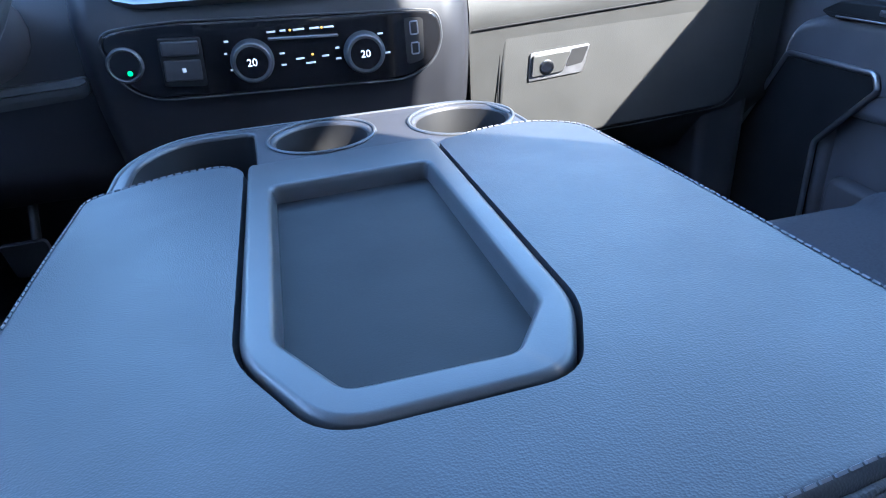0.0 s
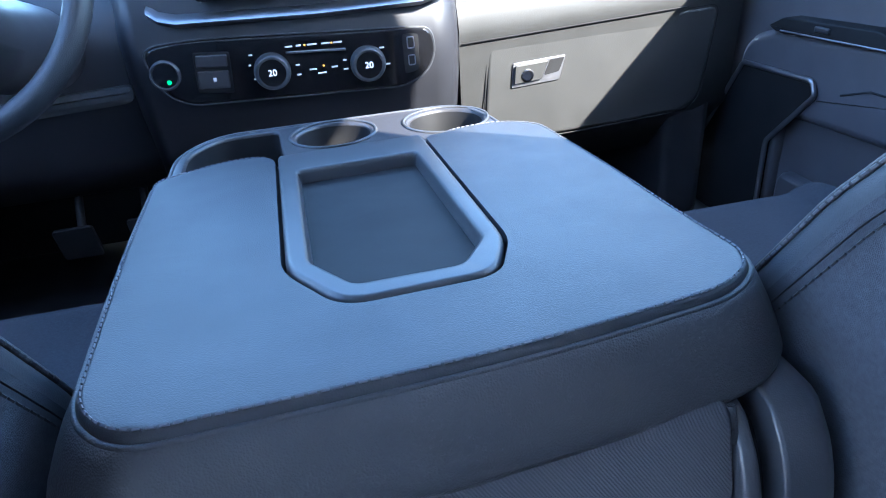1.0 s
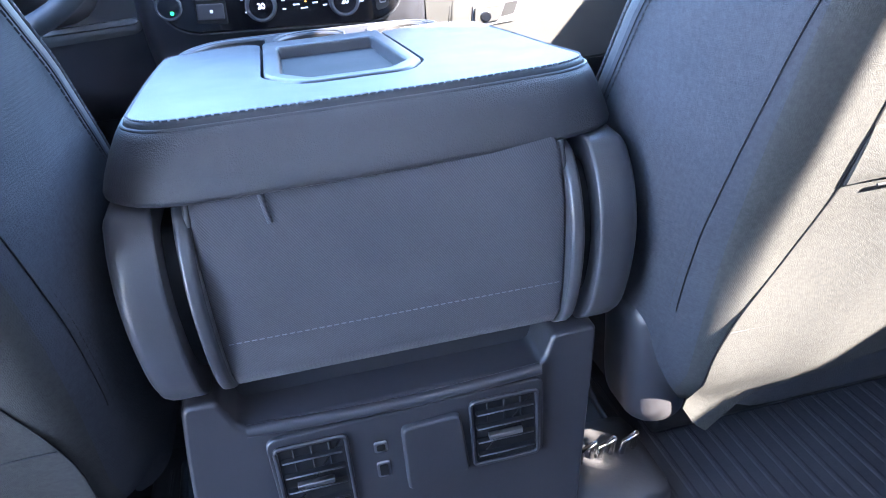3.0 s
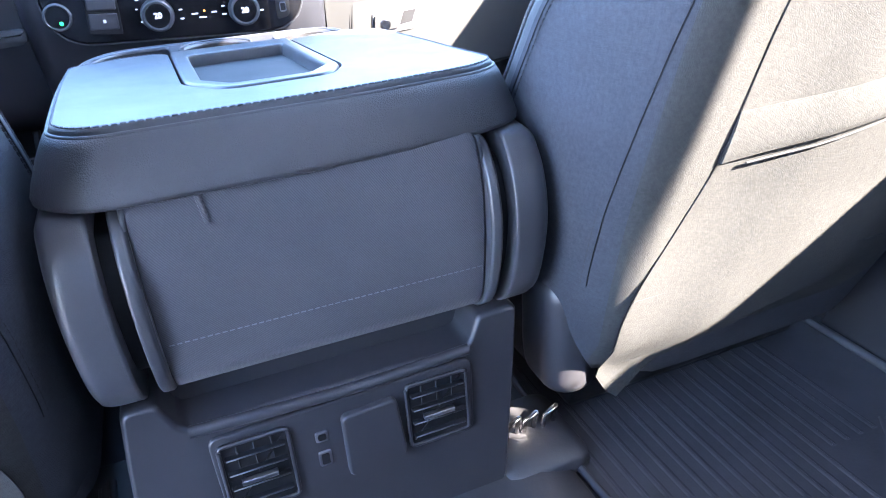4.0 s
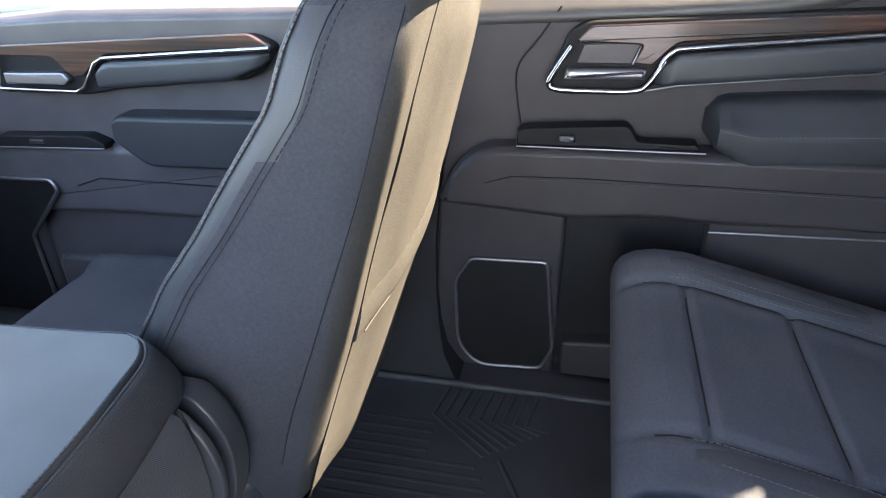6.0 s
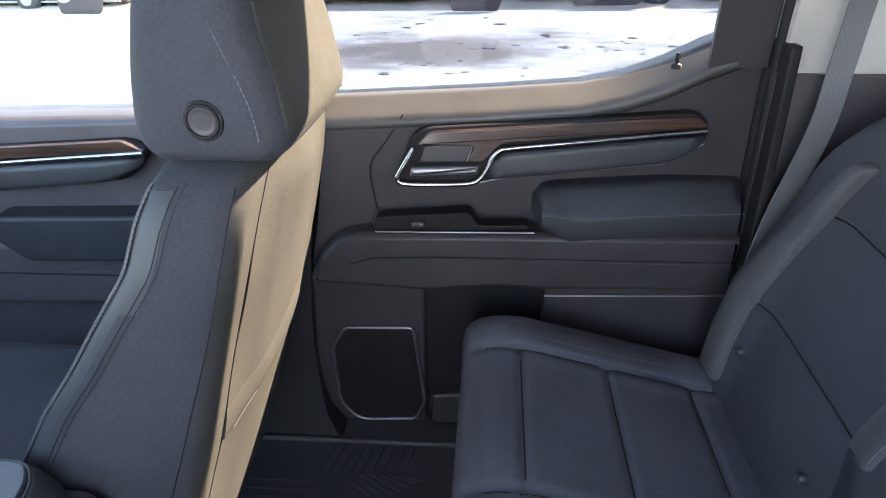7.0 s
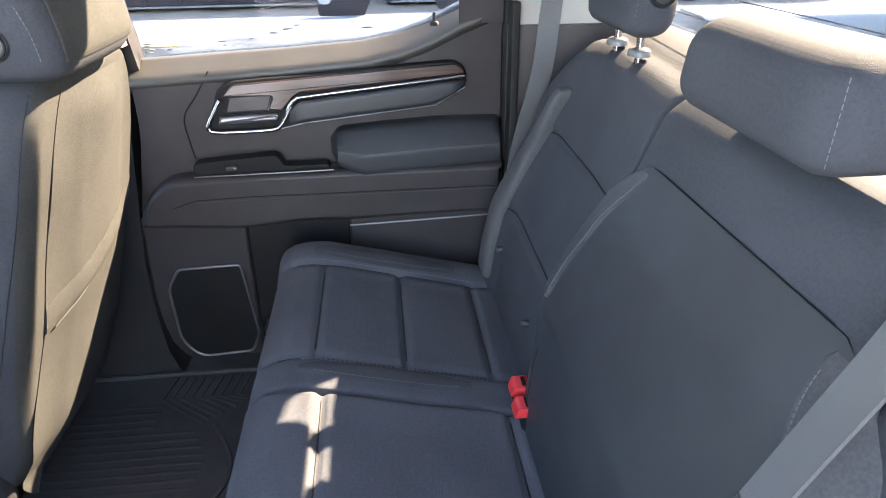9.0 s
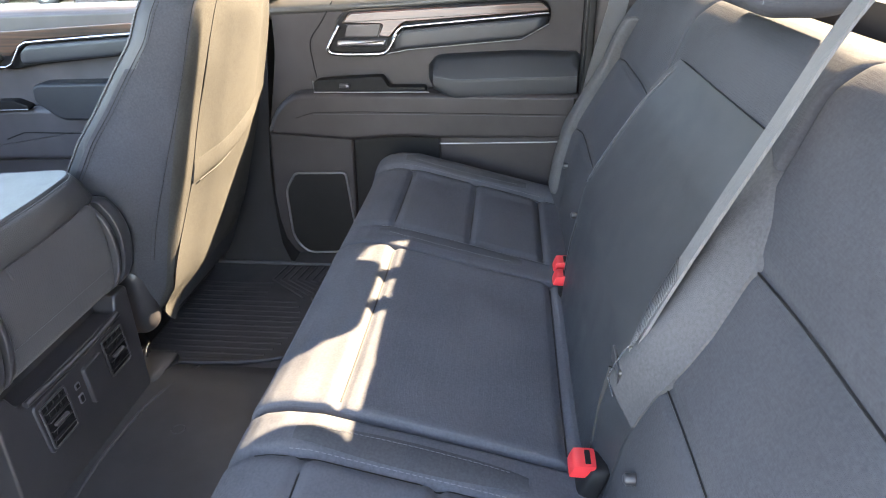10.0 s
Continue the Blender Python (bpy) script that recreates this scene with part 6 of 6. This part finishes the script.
part("grip_bar", grip_loft(((0.498, 0.616), (0.526, 0.652), (0.893, 0.681)), ((0.498, 0.599), (0.534, 0.603), (0.826, 0.627), (0.893, 0.661)), -0.498, -0.893, ht, 0.008, 0.031), VINYL, grip, "soft black grip")
part("chrome_line", tube(spline([ht(u, v, 0.021) for u, v in ((-0.894, 0.687), (-0.70, 0.672), (-0.545, 0.660), (-0.524, 0.656), (-0.511, 0.645), (-0.504, 0.632))], 4), 0.0042, 8), CHROME, grip, "bright trim line round the handle")
part("handle_bezel", tube(spline([ht(u, v, 0.018) for u, v in ((-0.512, 0.640), (-0.488, 0.602), (-0.468, 0.592), (-0.42, 0.5905), (-0.350, 0.5925), (-0.333, 0.601), (-0.338, 0.616), (-0.366, 0.662))], 4), 0.0058, 10, flatten=0.9), CHROME, grip, "broad bright surround of the door lever")
part("lower_edge", tube([ht(u, v, 0.011) for u, v in ((-0.482, 0.590), (-0.536, 0.600), (-0.828, 0.623), (-0.896, 0.660))], 0.0016, 6), SATIN, grip)
part("lever_recess", slab([(-0.386, 0.664, 0.004), (-0.472, 0.666, 0.004), (-0.460, 0.634, 0.004), (-0.375, 0.634, 0.004)], [(0, 0.009), (0, 0.0125), (0.001, 0.0135)], ht), HARD, grip, "dark finger plate")
part("recess_edge", tube([ht(u, v, 0.014) for u, v in ((-0.382, 0.664), (-0.474, 0.667), (-0.462, 0.633))], 0.0013, 5), SATIN, grip)
part("lever", slab([(-0.360, 0.628, 0.004), (-0.486, 0.629, 0.004), (-0.482, 0.611, 0.004), (-0.356, 0.610, 0.004)], [(0, 0.010), (0, 0.022), (0.0015, 0.0255), (0.004, 0.028), (0.007, 0.0288)], ht), SATIN, grip, "bright door lever")
# armrest and window switch
PAD = ((1, 0.0), (1, 0.30), (0.95, 0.46), (0.80, 0.60), (0.50, 0.76), (0.22, 0.90), (0.08, 0.965), (0.0, 0.99), (-0.10, 1.0), (-0.55, 1.0), (-0.80, 0.96), (-0.94, 0.86), (-1, 0.68), (-1, 0))
part("armrest", grip_loft(((0.588, 0.570), (0.60, 0.581), (0.62, 0.588), (0.83, 0.597), (0.99, 0.592)), ((0.588, 0.518), (0.668, 0.470), (0.99, 0.482)), -0.588, -0.99, slant(0.850), -0.005, 0.066, PAD), ARMREST, door, "soft black vinyl armrest with a sloping top")
tagged(part("armrest_stitching", stitches([slant(0.850)(u, v, 0.0665) for u, v in ((-0.612, 0.5415), (-0.66, 0.5345), (-0.80, 0.538), (-0.98, 0.540))], 0.007, 0.0046, 0.0006), STITCH, door), kind="stuff")
swp = part("switch_panel", slab([(-0.284, 0.525, 0.008), (-0.30, 0.530, 0.01), (-0.468, 0.540, 0.01), (-0.485, 0.512, 0.008), (-0.58, 0.512, 0.01), (-0.585, 0.500, 0.004), (-0.284, 0.499, 0.006)], [(0, -0.005), (0, 0.024), (0.003, 0.027)], slant(0.842, 0.03)), BLACK, door, "black window switch panel")
part("switch", block(0.806, 0.815, -0.382, -0.355, 0.510, 0.522, 0.003), HARD, swp, "window switch")
part("switch_symbol", slab([(-0.373, 0.519), (-0.381, 0.519), (-0.381, 0.513), (-0.373, 0.513)], [(0, 0.0), (0, 0.0006)], on_door(0.8062)), SATIN, swp)
part("trim_line", tube([Vector((0.813, y, z)) for y, z in ((-0.284, 0.528), (-0.284, 0.498), (-0.45, 0.4995), (-0.592, 0.501))], 0.0018, 6), SATIN, door, "thin bright line below the switch")
part("panel_joint", tube(spline([Vector((0.8455, y, z)) for y, z in ((-0.345, 0.722), (-0.31, 0.67), (-0.278, 0.625), (-0.280, 0.57), (-0.286, 0.53))], 5), 0.0016, 5), BLACK, door)
part("lock_pin", loft([[Vector((0.885 + math.cos(t) * r, -0.832 + math.sin(t) * r, z)) for t in (2 * math.pi * q / 12 for q in range(12))] for r, z in ((0.010, 0.796), (0.009, 0.803), (0.004, 0.805), (0.0035, 0.822), (0.002, 0.824))]), BLACK, door, "small black lock pin")
part("rear_edge", block(0.795, 0.88, -1.004, -0.986, 0.0, 0.85, 0.004), BLACK, door, "dark rear edge of the door")
# window frame and glass
wf = part("window_frame", loft([[Vector((x, y, z)) for x, y in ((a, b), (a, -0.984), (a + 0.024, -0.984), (a + 0.024, b - 0.004))] for a, b, z in ((0.872, -0.884, 0.80), (0.850, -0.884, 0.98), (0.825, -0.878, 1.07), (0.745, -0.862, 1.38))]), DOORP, door, "dark rear frame of the window")
part("front_frame", loft([[Vector((x, y, z)) for x, y in ((a, b), (a, b - 0.03), (a + 0.06, b - 0.03), (a + 0.06, b))] for a, b, z in ((0.872, -0.170, 0.70), (0.845, -0.145, 0.95), (0.745, -0.105, 1.38))]), DOORP, door)
part("seal", tube(spline([(0.842, -0.988, 0.05), (0.846, -0.99, 0.5), (0.846, -0.988, 0.82), (0.82, -0.985, 1.0), (0.735, -0.972, 1.38)], 6), 0.010, 8), BLACK, door, "black rubber door seal")
pane = loft([[Vector((x, y, z)) for x, y in ((a, -0.14), (a, -0.90), (a + 0.004, -0.90), (a + 0.004, -0.14))] for a, z in ((0.925, 0.72), (0.90, 0.95), (0.785, 1.39))])
part("pane", pane, TINTED, door, smooth=False).visible_shadow = False
for k in range(4):
    part("print_bar", block(0.9085, 0.9095, -0.222 - 0.004 * (k % 2), -0.205, 0.752 + 0.006 * k, 0.7545 + 0.006 * k, 0), TRIM_LIGHT, door)

# ---- front right door ----
fdoor = thing("door_2", (0.85, 0.6, 0.0), "dark grey front door panel with wood trim", "door", kind="structure")
part("panel", slab([(0.05, -0.03, 0.02), (1.20, -0.03, 0.02), (1.20, 0.58, 0.05), (0.95, 0.665, 0.05), (0.6, 0.69, 0.05), (0.05, 0.705, 0.02)], [(0, -0.08), (0, -0.012), (0.004, -0.003), (0.012, 0.0)], on_door(0.870)), DOORP_LIT, fdoor)
part("sill", loft([[Vector((x, y, z + dz)) for x, dz in ((0.870, -0.06), (0.872, -0.02), (0.882, 0.0), (0.95, 0.006), (0.95, -0.06))] for y, z in ((0.05, 0.712), (0.6, 0.700), (1.0, 0.66), (1.2, 0.60))]), DOORP_LIT, fdoor)
part("bulge", slab([(0.94, 0.395, 0.05), (0.86, 0.424, 0.03), (0.55, 0.440, 0.03), (0.10, 0.445, 0.02), (0.08, 0.29, 0.02), (0.62, 0.278, 0.04), (0.96, 0.262, 0.03)], [(0, -0.02), (0, 0.006), (0.008, 0.018), (0.02, 0.024)], on_door(0.870)), DOORP_LIT, fdoor, "padded lower door bulge")
part("lower_panel", slab([(0.80, 0.262, 0.004), (0.80, 0.0, 0.02), (1.08, 0.0, 0.02), (1.06, 0.262, 0.02)], [(0, -0.02), (0, 0.006), (0.008, 0.016), (0.016, 0.020)], on_door(0.870)), DOORP_LIT, fdoor)
part("pocket_lip", slab([(0.10, 0.155, 0.02), (0.78, 0.165, 0.03), (0.78, 0.0, 0.02), (0.10, 0.0, 0.02)], [(0, -0.02), (0, 0.012), (0.006, 0.022), (0.012, 0.024)], on_door(0.870)), DOORP_LIT, fdoor, "outer wall of the door pocket")
part("bulge_seam", tube([Vector((0.8462, y, z)) for y, z in ((0.66, 0.345), (0.60, 0.366), (0.42, 0.366), (0.1, 0.366))], 0.0018, 5), BLACK, fdoor)
FS = [(0.918, 0.350, 0.006), (0.722, 0.356, 0.008), (0.710, 0.332, 0.008), (0.815, 0.215, 0.01), (0.812, 0.05, 0.01), (0.82, -0.02, 0.02), (1.03, -0.02, 0.02), (1.040, 0.150, 0.03)]
fspk = part("speaker", slab(FS, [(0, 0.02), (0, 0.027), (0.003, 0.029)], on_door(0.870)), BLACK, fdoor, "tall black speaker grille")
part("speaker_trim", tube([on_door(0.870)(p.x, p.y, 0.030) for p in fillet(FS, 5)], 0.0050, 8, True), SATIN, fspk, "bright angular speaker surround")
fh = on_door(0.856)
fgrip = part("pull_handle", slab([(0.775, 0.545, 0.02), (0.745, 0.635, 0.02), (0.20, 0.668, 0.02), (0.155, 0.648, 0.015), (0.20, 0.590, 0.03), (0.50, 0.560, 0.03), (0.56, 0.548, 0.02)], [(0, -0.025), (0, 0.012), (0.005, 0.018)], fh), BLACK, fdoor, "long dark door pull")
part("wood_strip", slab([(0.742, 0.622, 0.006), (0.736, 0.640, 0.01), (0.20, 0.672, 0.01), (0.158, 0.650, 0.006), (0.51, 0.628, 0.02), (0.56, 0.586, 0.006), (0.585, 0.586, 0.006), (0.62, 0.622, 0.01)], [(0, 0.016), (0, 0.024), (0.002, 0.026)], fh), WOOD, fgrip, "brown striped open-pore wood strip")
part("chrome_line", tube([fh(u, v, 0.027) for u, v in ((0.160, 0.648), (0.30, 0.638), (0.505, 0.622), (0.525, 0.612), (0.560, 0.566), (0.58, 0.556), (0.755, 0.556), (0.768, 0.566), (0.745, 0.625))], 0.0045, 8), CHROME, fgrip, "bright trim line round the handle")
part("grip_bar", grip_loft(((0.165, 0.640), (0.50, 0.616), (0.535, 0.585)), ((0.165, 0.622), (0.24, 0.590), (0.50, 0.566), (0.535, 0.568)), 0.535, 0.165, fh, 0.016, 0.040), VINYL, fgrip, "soft black grip")
part("lever", slab([(0.735, 0.590, 0.005), (0.60, 0.594, 0.005), (0.585, 0.580, 0.005), (0.60, 0.570, 0.005), (0.735, 0.568, 0.005)], [(0, 0.018), (0, 0.032), (0.003, 0.035)], fh), SATIN, fgrip, "satin silver door lever")
part("armrest", slab([(0.52, 0.462, 0.012), (0.518, 0.503, 0.012), (0.50, 0.514, 0.010), (0.08, 0.525, 0.006), (0.08, 0.42, 0.006), (0.45, 0.410, 0.018)], [(0, -0.005), (0, 0.042), (0.0015, 0.050), (0.005, 0.056), (0.010, 0.058)], on_door(0.870)), ARMREST, fdoor, "soft black vinyl armrest")
fsw = part("switch_panel", slab([(0.86, 0.432, 0.01), (0.82, 0.452, 0.01), (0.60, 0.462, 0.01), (0.56, 0.446, 0.01), (0.56, 0.434, 0.004), (0.84, 0.424, 0.006)], [(0, -0.005), (0, 0.030), (0.003, 0.034)], on_door(0.870)), BLACK, fdoor, "black window switch panel")
part("switch", block(0.832, 0.842, 0.70, 0.735, 0.440, 0.450, 0.003), HARD, fsw)
part("trim_line", tube([Vector((0.835, y, z)) for y, z in ((0.82, 0.428), (0.56, 0.437))], 0.0018, 6), SATIN, fdoor)
pane = loft([[Vector((x, y, z)) for x, y in ((a, 0.08), (a, c), (a + 0.004, c), (a + 0.004, 0.08))] for a, c, z in ((0.925, 1.1, 0.66), (0.90, 0.78, 0.95), (0.775, 0.36, 1.39))])
part("pane", pane, GLASS, fdoor, smooth=False).visible_shadow = False
# kick panel and door sill
solid("kick_panel", block(0.70, 0.80, 0.95, 1.28, 0.0, 0.30, 0.02), HARD, "dark footwell side trim", "trim", "structure")
solid("sill_trim", loft([[Vector((x, y, z)) for x, z in ((0.745, -0.02), (0.748, 0.009), (0.755, 0.0125), (0.93, 0.0125), (0.93, -0.02))] for y in (0.04, -0.2, -0.6, -0.95)]), RUBBER, "dark plastic door sill trim", "trim", "structure")
